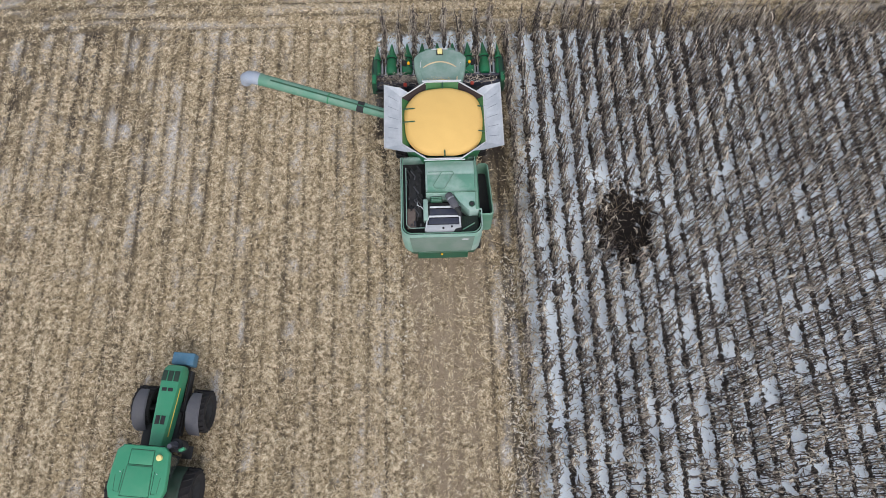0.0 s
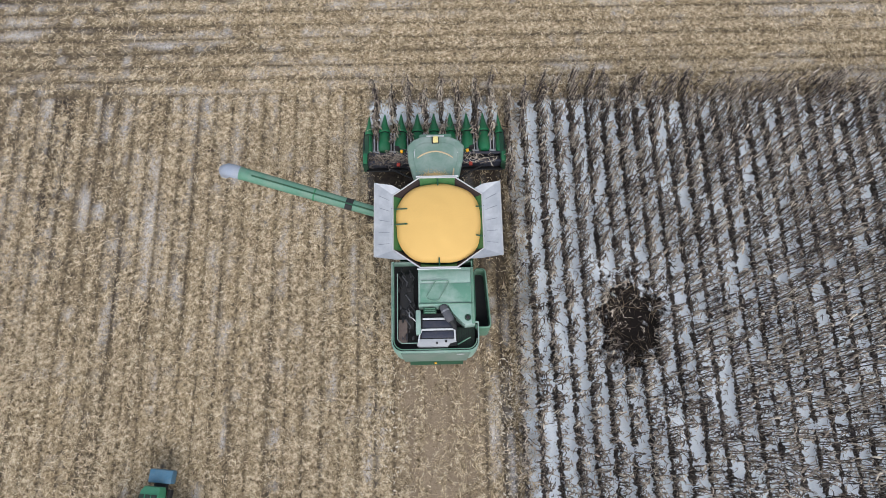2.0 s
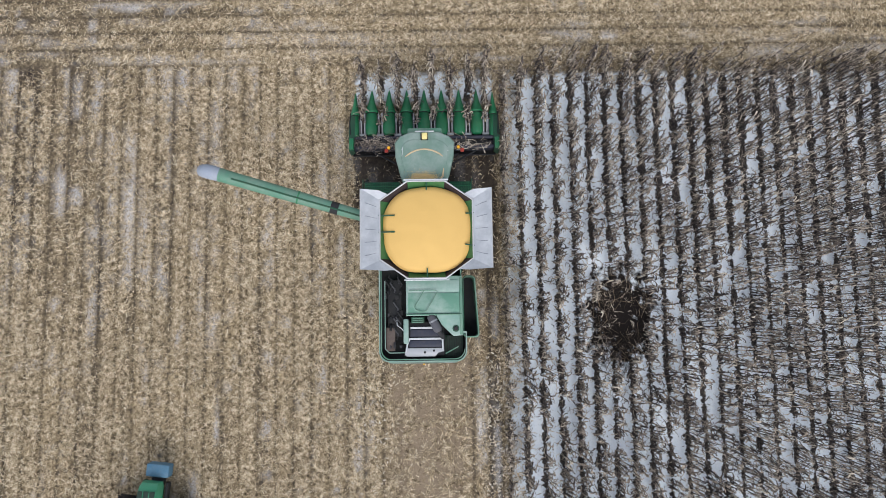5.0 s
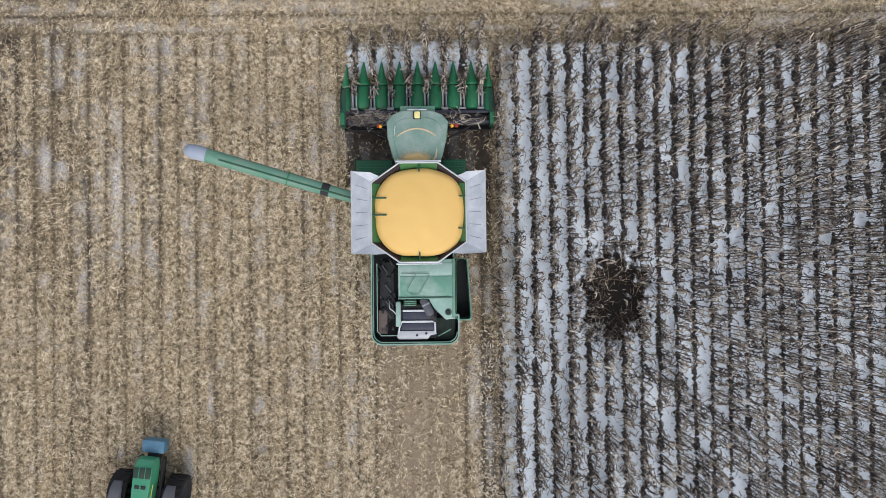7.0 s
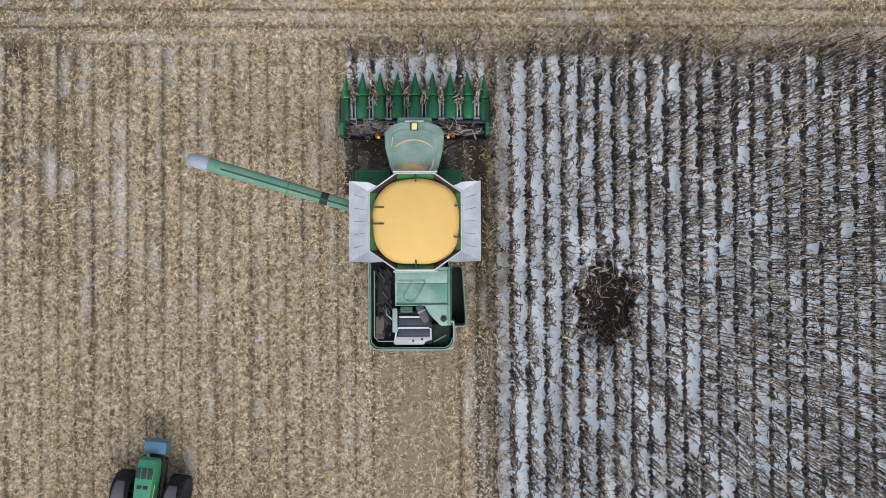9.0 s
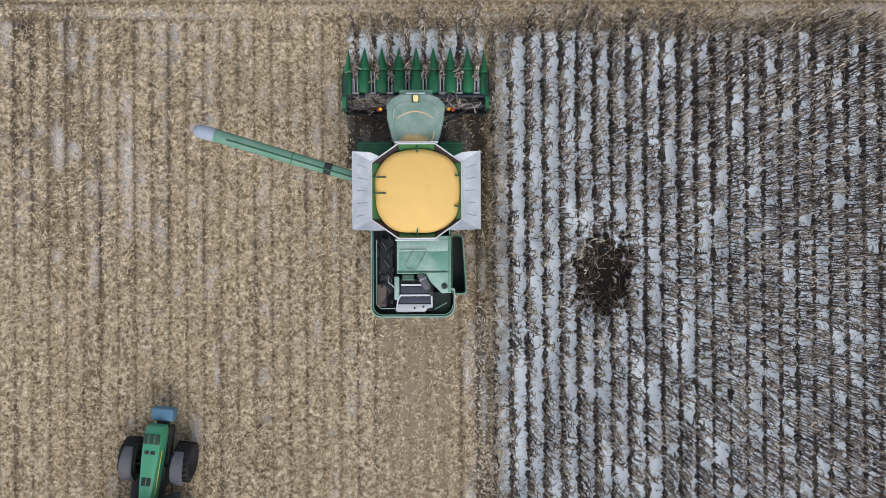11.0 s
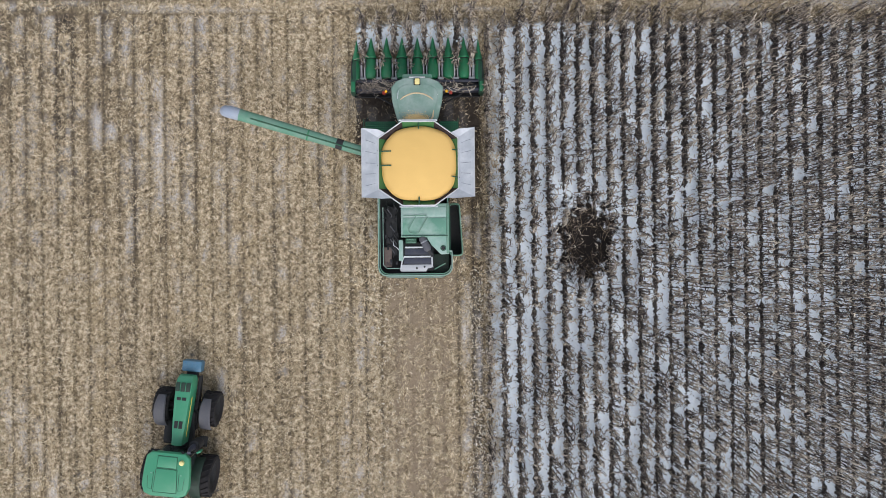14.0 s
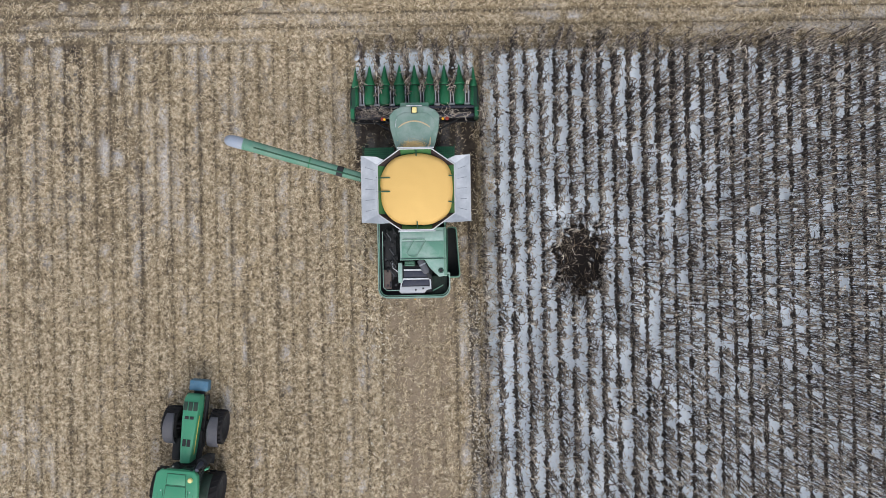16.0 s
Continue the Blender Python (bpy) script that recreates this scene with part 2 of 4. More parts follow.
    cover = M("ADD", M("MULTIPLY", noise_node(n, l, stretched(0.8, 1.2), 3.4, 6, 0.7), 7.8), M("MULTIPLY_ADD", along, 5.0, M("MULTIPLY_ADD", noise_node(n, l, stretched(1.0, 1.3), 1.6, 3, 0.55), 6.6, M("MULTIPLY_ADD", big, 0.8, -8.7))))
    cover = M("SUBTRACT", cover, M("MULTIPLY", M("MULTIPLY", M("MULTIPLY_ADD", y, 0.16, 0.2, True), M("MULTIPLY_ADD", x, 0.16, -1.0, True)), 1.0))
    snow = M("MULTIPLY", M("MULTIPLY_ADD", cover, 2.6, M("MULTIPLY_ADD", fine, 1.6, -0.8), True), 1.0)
    # a bare trampled patch in the crop; near-black colour stands for its deep shadows
    bare_shaded = 0.0
    for bx, by, ax, ay in BARE:
        dx, dy = M("DIVIDE", M("SUBTRACT", x, bx), ax), M("DIVIDE", M("SUBTRACT", y, by), ay)
        d = M("ADD", M("SQRT", M("ADD", M("MULTIPLY", dx, dx), M("MULTIPLY", dy, dy))), M("MULTIPLY_ADD", noise_node(n, l, pos, 2.2, 4, 0.6), 2.6, -1.3))
        bare_shaded = M("MAXIMUM", bare_shaded, M("SUBTRACT", 1.0, M("MULTIPLY_ADD", d, 3.0, -2.6, True)))
    snow = M("MULTIPLY", snow, M("SUBTRACT", 1.0, bare_shaded))
    near = M("MULTIPLY_ADD", M("SUBTRACT", EDGE_Y, M("ADD", y, M("MULTIPLY", wob, 2.0))), 2.0, -0.5, True)
    snow = M("MULTIPLY", snow, near)
    # the first rows beside the cut are strewn with straw
    strewn = M("MULTIPLY_ADD", M("ADD", M("ABSOLUTE", x), M("MULTIPLY_ADD", noise_node(n, l, pos, 1.1, 3, 0.6), 3.4, -1.7)), -1.0, 4.15, True)
    strewn = M("MULTIPLY", strewn, M("MULTIPLY_ADD", x, 3.0, -9.0, True))
    strewn = M("MAXIMUM", M("MULTIPLY", strewn, 0.6), M("SUBTRACT", 1.0, near))
    frost = noise_node(n, l, pos, 9.0, 5, 0.75)
    specks = M("MULTIPLY_ADD", noise_node(n, l, pos, 34.0, 3, 0.6), 7.0, -3.9, True)
    snow = M("MULTIPLY", snow, M("SUBTRACT", M("MULTIPLY_ADD", frost, 1.9, 0.55, True), M("MULTIPLY", specks, 0.3)), 0, True)
    litter = mix_node(n, l, M("MULTIPLY", bare_shaded, 0.95), litter, (0.012, 0.009, 0.008))
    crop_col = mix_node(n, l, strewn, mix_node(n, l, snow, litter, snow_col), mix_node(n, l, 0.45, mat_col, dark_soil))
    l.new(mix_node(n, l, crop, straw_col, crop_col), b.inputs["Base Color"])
    b.inputs["Roughness"].default_value = 0.9
    b.inputs["Specular IOR Level"].default_value = 0.2
    bp = n.new("ShaderNodeBump")
    bp.inputs["Strength"].default_value, bp.inputs["Distance"].default_value = 0.7, 0.03
    l.new(M("MULTIPLY", fine, M("SUBTRACT", 1.0, M("MULTIPLY", M("MULTIPLY", snow, crop), 0.8))), bp.inputs["Height"])
    l.new(bp.outputs[0], b.inputs["Normal"])
    return m


GROUND = ground_material()


# ---- building helpers ----
def mesh_object(name, me, material, parent=None, label="", smooth=None):
    me.materials.append(material)
    if smooth:
        me.polygons.foreach_set("use_smooth", [True] * len(me.polygons))
        me.set_sharp_from_angle(angle=radians(smooth))
    ob = new(name, me)
    if parent:
        ob.parent = parent
    if label:
        ob["label"] = label
    return ob


def part(name, bm, material, parent, label="", smooth=35):
    me = bpy.data.meshes.new(name)
    bmesh.ops.recalc_face_normals(bm, faces=bm.faces[:])
    bm.to_mesh(me)
    bm.free()
    return mesh_object(name, me, material, parent, label, smooth)


def thing(name, label, category, m=None, group="", kind=""):
    ob = new(name)
    ob.empty_display_size = 0.3
    if m is not None:
        ob.matrix_basis = m
    return tagged(ob, label, category, group, kind)


def box(size, at=(0, 0, 0), turn=(0, 0, 0), bevel=0.0, bm=None):
    bm = bm or bmesh.new()
    made = bmesh.ops.create_cube(bm, size=1.0)["verts"]
    bmesh.ops.scale(bm, vec=size, verts=made)
    if bevel:
        edges = list({e for v in made for e in v.link_edges})
        r = bmesh.ops.bevel(bm, geom=edges, offset=bevel, segments=2, affect="EDGES", profile=0.5)
        made = list({v for f in r["faces"] for v in f.verts} | {v for v in made if v.is_valid})
    bmesh.ops.transform(bm, matrix=pose(*at, *turn), verts=made)
    return bm


def tube(points, r, seg=8, bm=None, closed=False):
    """A round bar or pipe along points; r is one radius or one for each point."""
    bm = bm or bmesh.new()
    pts = [Vector(p) for p in points]
    rs = r if isinstance(r, (list, tuple)) else [r] * len(pts)
    rings = []
    for i, p in enumerate(pts):
        a = pts[i - 1] if i else (pts[-1] if closed else p)
        c = pts[(i + 1) % len(pts)] if (i + 1 < len(pts) or closed) else p
        q = (c - a).to_track_quat("Z", "Y")
        rings.append([bm.verts.new(p + q @ Vector((rs[i] * math.cos(k * math.tau / seg), rs[i] * math.sin(k * math.tau / seg), 0))) for k in range(seg)])
    pairs = list(zip(rings, rings[1:])) + ([(rings[-1], rings[0])] if closed else [])
    for a, c in pairs:
        for k in range(seg):
            bm.faces.new((a[k], a[(k + 1) % seg], c[(k + 1) % seg], c[k]))
    if not closed:
        bm.faces.new(rings[0][::-1])
        bm.faces.new(rings[-1])
    return bm


def loft(rings, bm=None, caps=True):
    """A skin through closed rings of points."""
    bm = bm or bmesh.new()
    vs = [[bm.verts.new(p) for p in ring] for ring in rings]
    n = len(vs[0])
    for a, c in zip(vs, vs[1:]):
        for k in range(n):
            bm.faces.new((a[k], a[(k + 1) % n], c[(k + 1) % n], c[k]))
    if caps:
        bm.faces.new(vs[0][::-1])
        bm.faces.new(vs[-1])
    return bm


def prism(outline, z0, z1, inset=0.03, bm=None):
    """An upright block on an outline, its top edge chamfered."""
    cx, cy = sum(p[0] for p in outline) / len(outline), sum(p[1] for p in outline) / len(outline)

    def ring(z, d):
        return [(cx + (x - cx) * (1 - d / max(0.2, abs(x - cx) + 0.2)), cy + (y - cy) * (1 - d / max(0.2, abs(y - cy) + 0.2)), z) for x, y in outline]
    return loft([ring(z0, 0), ring(z1 - inset * 0.7, 0), ring(z1 - inset * 0.2, inset * 0.35), ring(z1, inset)], bm)


def rounded(x0, x1, y0, y1, r, seg=5):
    """A rectangle with rounded corners, as an outline."""
    out = []
    for cx, cy, a in ((x1 - r, y1 - r, 0), (x0 + r, y1 - r, 90), (x0 + r, y0 + r, 180), (x1 - r, y0 + r, 270)):
        out += [(cx + r * math.cos(radians(a + 90 * k / seg)), cy + r * math.sin(radians(a + 90 * k / seg))) for k in range(seg + 1)]
    return out


def lathe(profile, m=None, seg=28, bm=None):
    """A turned body: (radius, height) along local z, closed back on itself."""
    bm = bm or bmesh.new()
    m = m or Matrix()
    rings = [[bm.verts.new(m @ Vector((r * math.cos(k * math.tau / seg), r * math.sin(k * math.tau / seg), h))) for k in range(seg)] for r, h in profile]
    for a, c in zip(rings, rings[1:] + rings[:1]):
        for k in range(seg):
            bm.faces.new((a[k], a[(k + 1) % seg], c[(k + 1) % seg], c[k]))
    return bm


def disc(r, h, m, seg=20, bm=None):
    bm = bm or bmesh.new()
    return loft([[m @ Vector((rr * math.cos(k * math.tau / seg), rr * math.sin(k * math.tau / seg), z)) for k in range(seg)] for rr, z in ((r, 0), (r, h * 0.8), (r * 0.94, h))], bm)


def wheel(parent, x, y, r, w, rim_material, name="wheel"):
    """A lugged tyre with its rim, axle across."""
    m = pose(x, y, r, 0, 90, 0)
    t = bmesh.new()
    h = w / 2
    lathe([(r * 0.58, -h * 0.75), (r * 0.8, -h), (r * 0.93, -h * 0.92), (r * 0.965, -h * 0.5), (r * 0.975, 0), (r * 0.965, h * 0.5), (r * 0.93, h * 0.92), (r * 0.8, h), (r * 0.58, h * 0.75)], m, 32, t)
    for k in range(20):
        for s in (-1, 1):
            a = math.tau * (k + 0.25 * s) / 20
            mm = m @ Matrix.Rotation(a, 4, "Z") @ pose(r * 0.98, 0, s * h * 0.48, s * 28, 0, 0)
            made = bmesh.ops.create_cube(t, size=1.0)["verts"]
            bmesh.ops.transform(t, matrix=mm @ Matrix.Diagonal((r * 0.06, 0.055, h * 0.95, 1)), verts=made)
    b = lathe([(0.02, -h * 0.3), (r * 0.3, -h * 0.3), (r * 0.42, -h * 0.62), (r * 0.575, -h * 0.72), (r * 0.575, h * 0.72), (r * 0.42, h * 0.62), (r * 0.3, h * 0.3), (0.02, h * 0.3)], m, 24)
    hub = part(name, b, rim_material, parent)
    part("tyre", t, RUBBER, hub, "black lugged tyre")
    return hub


def strips(base, steps, widths, wide):
    """Many narrow bent blades in one mesh. base: n x 3; steps: list of n x 3 offsets from the base; widths: list of n; wide: n x 3 unit sideways."""
    n = len(base)
    k = len(steps)
    verts = np.empty((n, k, 2, 3), np.float32)
    for i, (s, w) in enumerate(zip(steps, widths)):
        verts[:, i, 0] = base + s - wide * np.asarray(w)[:, None] / 2
        verts[:, i, 1] = base + s + wide * np.asarray(w)[:, None] / 2
    idx = np.arange(n)[:, None] * (2 * k) + 2 * np.arange(k - 1)[None]
    faces = np.stack([idx, idx + 1, idx + 3, idx + 2], -1).reshape(-1, 4)
    return verts.reshape(-1, 3), faces


def raw_mesh(name, chunks, material, parent=None, label="", second=None, split=0):
    off, vs, fs = 0, [], []
    for v, f in chunks:
        vs.append(v)
        fs.append(f + off)
        off += len(v)
    v, f = np.concatenate(vs).astype(np.float32), np.concatenate(fs).astype(np.int32)
    me = bpy.data.meshes.new(name)
    me.vertices.add(len(v))
    me.vertices.foreach_set("co", v.ravel())
    me.loops.add(f.size)
    me.loops.foreach_set("vertex_index", f.ravel())
    me.polygons.add(len(f))
    me.polygons.foreach_set("loop_start", np.arange(len(f), dtype=np.int32) * f.shape[1])
    me.update(calc_edges=True)
    me.validate()
    ob = mesh_object(name, me, material, parent, label)
    if second:
        me.materials.append(second)
        done = sum(len(q) for _, q in chunks[:split])
        me.polygons.foreach_set("material_index", (np.arange(len(me.polygons)) >= done).astype(np.int32))
    return ob


def hump(x, y):
    """The height of the ground: low ridges on the rows and soft lumps."""
    row = np.where(y > EDGE_Y, np.cos(math.tau * (y / ROW - 0.5)), np.cos(math.tau * (x / ROW - 0.5)))
    return 0.018 * row + 0.018 * np.sin(2.3 * x + 1.7 * np.sin(1.1 * y)) * np.sin(1.9 * y + 0.8 * np.sin(1.7 * x)) - 0.02


TABLE = np.random.default_rng(3).random((256, 256))


def field_noise(x, y, seed=0):
    """Smooth random values from 0 to 1 over the plan."""
    total = 0.0
    for k, amp in ((1, 0.55), (2, 0.28), (4, 0.17)):
        u, v = x * k + 17.3 * (seed + k), y * k + 9.1 * (seed + k)
        iu, iv = np.floor(u).astype(int), np.floor(v).astype(int)
        fu, fv = u - iu, v - iv
        fu, fv = fu * fu * (3 - 2 * fu), fv * fv * (3 - 2 * fv)
        a, b, c, d = (TABLE[(iu + p) % 256, (iv + q) % 256] for p, q in ((0, 0), (1, 0), (0, 1), (1, 1)))
        total = total + amp * ((a * (1 - fu) + b * fu) * (1 - fv) + (c * (1 - fu) + d * fu) * fv)
    return total


def thin_snow(x, y):
    """Where a little snow is left between the stubble rows, 0 to 1."""
    head = y > EDGE_Y
    gap = np.abs((np.where(head, y, x) / ROW) % 1.0 - 0.5) * 2
    v = np.where(head, field_noise(x * 0.35, y * 1.3, 5), field_noise(x * 1.3, y * 0.4, 1))
    wide = field_noise(x * 0.12, y * 0.12, 9)
    chaff = ((np.abs(x) < 2.2) & (y < -4)) | ((np.abs(x) < 3.3) & (y > -1.5) & (y < EDGE_Y))
    spots = np.clip((field_noise(x * 1.5, y * 1.1, 6) + 0.3 * (wide - 0.5) - 0.62) * 7, 0, 1)
    beside = (x > 1.3) & (x < EDGE_X + 0.2) & (y < -3.0)
    spots = np.maximum(spots, beside * np.clip((field_noise(x * 1.3, y * 0.8, 6) - 0.52) * 7, 0, 1))
    return np.maximum(0.85 * np.clip((v + 0.35 * (wide - 0.5) - 0.575) * 7, 0, 1), 0.8 * spots) * np.clip(gap * 1.8 - 0.3, 0, 1) * np.where(chaff, 0.2, 1) * ((x < EDGE_X) | head)


# ---- ground: one sheet to the horizon ----
far = 40 * 1.45 ** np.arange(1, 12)
gx = np.concatenate([-far[::-1], np.arange(-32, 36.01, 0.19), far])
gy = np.concatenate([-far[::-1], np.arange(-26, 22.01, 0.19), far])
GX, GY = np.meshgrid(gx, gy)
inside = (GX > -33) & (GX < 37) & (GY > -27) & (GY < 23)
GZ = np.where(inside, hump(GX, GY), -0.02)
nx, ny = len(gx), len(gy)
i0 = (np.arange(ny - 1)[:, None] * nx + np.arange(nx - 1)[None]).ravel()
ground = raw_mesh("ground", [(np.stack([GX.ravel(), GY.ravel(), GZ.ravel()], 1), np.stack([i0, i0 + 1, i0 + nx + 1, i0 + nx], 1))], GROUND)
tagged(ground, "harvested maize field of tan straw with snow under the crop", "field", kind="structure")
att = ground.data.attributes.new("thin_snow", "FLOAT", "POINT")
att.data.foreach_set("value", np.where(inside, thin_snow(GX, GY), 0).astype(np.float32).ravel())


# ---- standing maize: each row a thing of its own ----
def maize_row(x0, y0, y1, gap=0.13, tall=(1.5, 2.15)):
    ys = np.arange(y0, y1, gap)
    ys = ys + rng.uniform(-0.05, 0.05, len(ys))
    thick = np.array([noise.noise((x0 * 1.3, v * 1.5, 4.0)) for v in ys])
    ys = ys[rng.random(len(ys)) < 0.97 + 2.6 * np.minimum(thick + 0.12, 0)]
    for bx, by, ax, ay in BARE:
        d = ((x0 - bx) / ax) ** 2 + ((ys - by) / ay) ** 2
        ys = ys[d + rng.uniform(-0.3, 0.3, len(ys)) > 0.8]
    n = len(ys)
    base = np.stack([x0 + rng.normal(0, 0.045, n) + 0.22 * (field_noise(np.full(n, x0 * 3.1), ys * 0.8, 12) - 0.5), ys, np.zeros(n)], 1)
    base[:, 2] = hump(base[:, 0], base[:, 1]) - 0.03
    h = rng.uniform(*tall, n)
    h[rng.random(n) < 0.12] *= 0.6
    # neighbours lean alike
    drift = np.stack([field_noise(base[:, 0] * 0.9, ys * 0.9, 21), field_noise(base[:, 0] * 0.9, ys * 0.9, 33)], 1) - 0.5
    lean = (drift * 0.34 + rng.normal(0, 0.045, (n, 2))) * h[:, None]
    top = np.concatenate([lean, h[:, None]], 1)
    mid = top * np.array([0.4, 0.4, 0.55])
    chunks = []
    for a in (0.0, 1.57):
        wide = np.tile([math.cos(a), math.sin(a), 0.0], (n, 1))
        chunks.append(strips(base, [top * 0, mid, top], [np.full(n, 0.042), np.full(n, 0.036), np.full(n, 0.016)], wide))
    up = np.array([0, 0, 1.0])
    stalks = len(chunks)
    for j in range(11):
        f = np.clip(0.34 + 0.062 * j + rng.uniform(-0.05, 0.05, n), 0.03, 0.99)
        root = base + np.concatenate([lean * (f ** 1.5)[:, None], (h * f)[:, None]], 1)
        az = rng.uniform(0, math.tau, n)
        out = np.stack([np.cos(az), np.sin(az), np.zeros(n)], 1)
        side = np.stack([-np.sin(az), np.cos(az), np.zeros(n)], 1)
        twist = side * 0.9 + rng.normal(0, 0.2, (n, 3))
        reach = rng.uniform(0.04, 0.13, n) if j % 3 else rng.uniform(0.12, 0.30, n)
        drop = np.minimum(rng.uniform(0.18, 0.6, n), h * f - 0.02)
        sway = side * rng.normal(0, 0.035, n)[:, None]
        steps = [out * 0, out * (reach * 0.5)[:, None] + up * rng.uniform(0.0, 0.1, n)[:, None], out * reach[:, None] + sway - up * (drop * 0.4)[:, None], out * (reach * rng.uniform(0.6, 1.1, n))[:, None] + sway * 1.6 - up * drop[:, None]]
        w = rng.uniform(0.02, 0.066, n)
        chunks.append(strips(root, steps, [w * 0.7, w, w * 0.8, w * 0.15], twist))
    # one dry ear in its husk, hanging down
    f = rng.uniform(0.42, 0.6, n)
    az = rng.uniform(0, math.tau, n)
    root = base + np.concatenate([lean * (f ** 1.5)[:, None], (h * f)[:, None]], 1)
    out = np.stack([np.cos(az), np.sin(az), np.zeros(n)], 1)
    for a in (0.0, 1.57):
        wide = np.stack([np.cos(az + a), np.sin(az + a), 0 * az], 1)
        chunks.append(strips(root, [out * 0.02, out * 0.08 - up * 0.08, out * 0.10 - up * 0.24], [np.full(n, 0.03), np.full(n, 0.06), np.full(n, 0.015)], wide))
    return raw_mesh("maize_row", chunks, STALK, None, "", LEAF, stalks)


first = int(round(EDGE_X / ROW))
for k in range(first, first + 37):
    line = maize_row((k + 0.5) * ROW, -20.0, EDGE_Y + rng.uniform(-0.35, 0.3))
    tagged(line, "row of standing dry brown maize stalks over snow", "maize row", "rows of standing maize", "stuff")
for k in range(-4, 4):
    line = maize_row((k + 0.5) * ROW, 5.1, EDGE_Y + rng.uniform(-0.35, 0.3), 0.14, (1.4, 2.0))
    tagged(line, "last uncut brown maize stalks entering the header", "maize row", "rows of maize before the header", "stuff")

# stalks left lying and leaning round the bare patch
n = 190
a = rng.uniform(0, math.tau, n)
rr = rng.uniform(0.3, 1.0, n) ** 0.6
base = np.stack([8.35 + 1.25 * rr * np.cos(a), -3.4 + 1.9 * rr * np.sin(a), rng.uniform(0.05, 0.5, n)], 1)
b2 = rng.uniform(0, math.tau, n)
out = np.stack([np.cos(b2), np.sin(b2), rng.uniform(-0.1, 0.35, n)], 1) * rng.uniform(0.3, 1.0, n)[:, None]
bend = rng.normal(0, 0.16, (n, 3))
wide = np.stack([-np.sin(b2), np.cos(b2), np.zeros(n)], 1)
lain = raw_mesh("broken_stalks", [strips(base, [out * 0, out * 0.5 + bend, out], [np.full(n, 0.016), np.full(n, 0.024), np.full(n, 0.010)], wide)], DARK_STALK)
tagged(lain, "broken brown maize stalks on a trampled patch with painted-in shade", "stalks", kind="stuff")

n = 16000
px, py = (rng.integers(first, first + 34, n) + 0.5) * ROW + rng.normal(0, 0.2, n), rng.uniform(-20, EDGE_Y, n)
az = rng.uniform(0, math.tau, n)
ln = rng.uniform(0.08, 0.4, n)
out = np.stack([np.cos(az), np.sin(az), rng.normal(0.05, 0.15, n)], 1) * ln[:, None]
wide = np.stack([-np.sin(az), np.cos(az), 0 * az], 1)
bend = wide * (ln * rng.normal(0, 0.25, n))[:, None] + np.array([0, 0, 0.03])
w = rng.uniform(0.015, 0.05, n)
fallen = raw_mesh("fallen_leaves", [strips(np.stack([px, py, hump(px, py) + rng.uniform(0.02, 0.06, n)], 1), [-out * 0.5, bend, out * 0.5], [w * 0.6, w, w * 0.3], wide)], LEAF)
tagged(fallen, "dry brown maize leaves fallen on the snow between rows", "leaves", kind="stuff")


# ---- straw lying on the stubble ----
def in_stubble(x, y):
    uncut = (np.abs(x) < EDGE_X) & (y > AHEAD)
    return ((x < EDGE_X + 0.1 + 1.2 * rng.random(len(x)) ** 3) & ~uncut) | (y > EDGE_Y - 1.4 * rng.random(len(x)) ** 1.5)


def straw(count, x0, x1, y0, y1):
    x, y = rng.uniform(x0, x1, count), rng.uniform(y0, y1, count)
    head = y > EDGE_Y
    u = np.where(head, y, x) / ROW
    gap = np.abs((u % 1.0) - 0.5) * 2
    lumps = np.clip(field_noise(x * 3.0, y * 3.0, 2) * 5.0 - 1.9, 0, 1)
    chaff = ((np.abs(x) < 1.9) & (y < -4.5)) | ((np.abs(x) < 3.1) & (y > 1.6) & (y < 4.2)) | ((x > 1.9) & (x < 3.2) & (y < 4))
    band = np.clip(np.where(head, field_noise(x * 0.06, y * 1.2, 41), field_noise(x * 1.2, y * 0.06, 40)) * 3.2 - 0.75, 0.35, 1)
    band = band * (1 - 0.4 * np.clip(-0.12 * x - 0.9, 0, 1) * np.clip(0.12 * y + 0.7, 0, 1))
    keep = in_stubble(x, y) & (rng.random(count) < band) & (rng.random(count) < np.clip(0.12 + 1.2 * gap, 0, 1) * (0.2 + 0.8 * lumps)) & (rng.random(count) > 0.6 * thin_snow(x, y)) & ~(chaff & (rng.random(count) < np.where(y > -1.5, 0.93, np.where(x > 1.9, 0.72, np.where(y < -10, 0.25, np.where(y < -7.5, 0.5, 0.75))))))
    x, y = x[keep], y[keep]
    n = len(x)
    az = rng.uniform(0, math.tau, n)
    length = rng.gamma(3.0, 0.042, n).clip(0.04, 0.38)
    rise = rng.normal(0, 0.16, n)
    out = np.stack([np.cos(az), np.sin(az), rise], 1) * length[:, None]
    z = hump(x, y) + rng.uniform(0.015, 0.10, n)
    roll = rng.uniform(-0.9, 0.9, n)
    wide = np.stack([-np.sin(az) * np.cos(roll), np.cos(az) * np.cos(roll), np.sin(roll)], 1)
    w = 0.009 + 0.031 * rng.random(n) ** 1.6
    return strips(np.stack([x, y, z], 1), [out * -0.5, out * 0.5], [w, w * 0.6], wide)


litter = raw_mesh("straw_litter", [straw(1500000, -27, 4.6, -19, EDGE_Y - 1.0), straw(470000, -28, 29, EDGE_Y - 1.3, 14)], STRAW)
tagged(litter, "loose tan maize straw and husks strewn over stubble", "straw", kind="stuff")


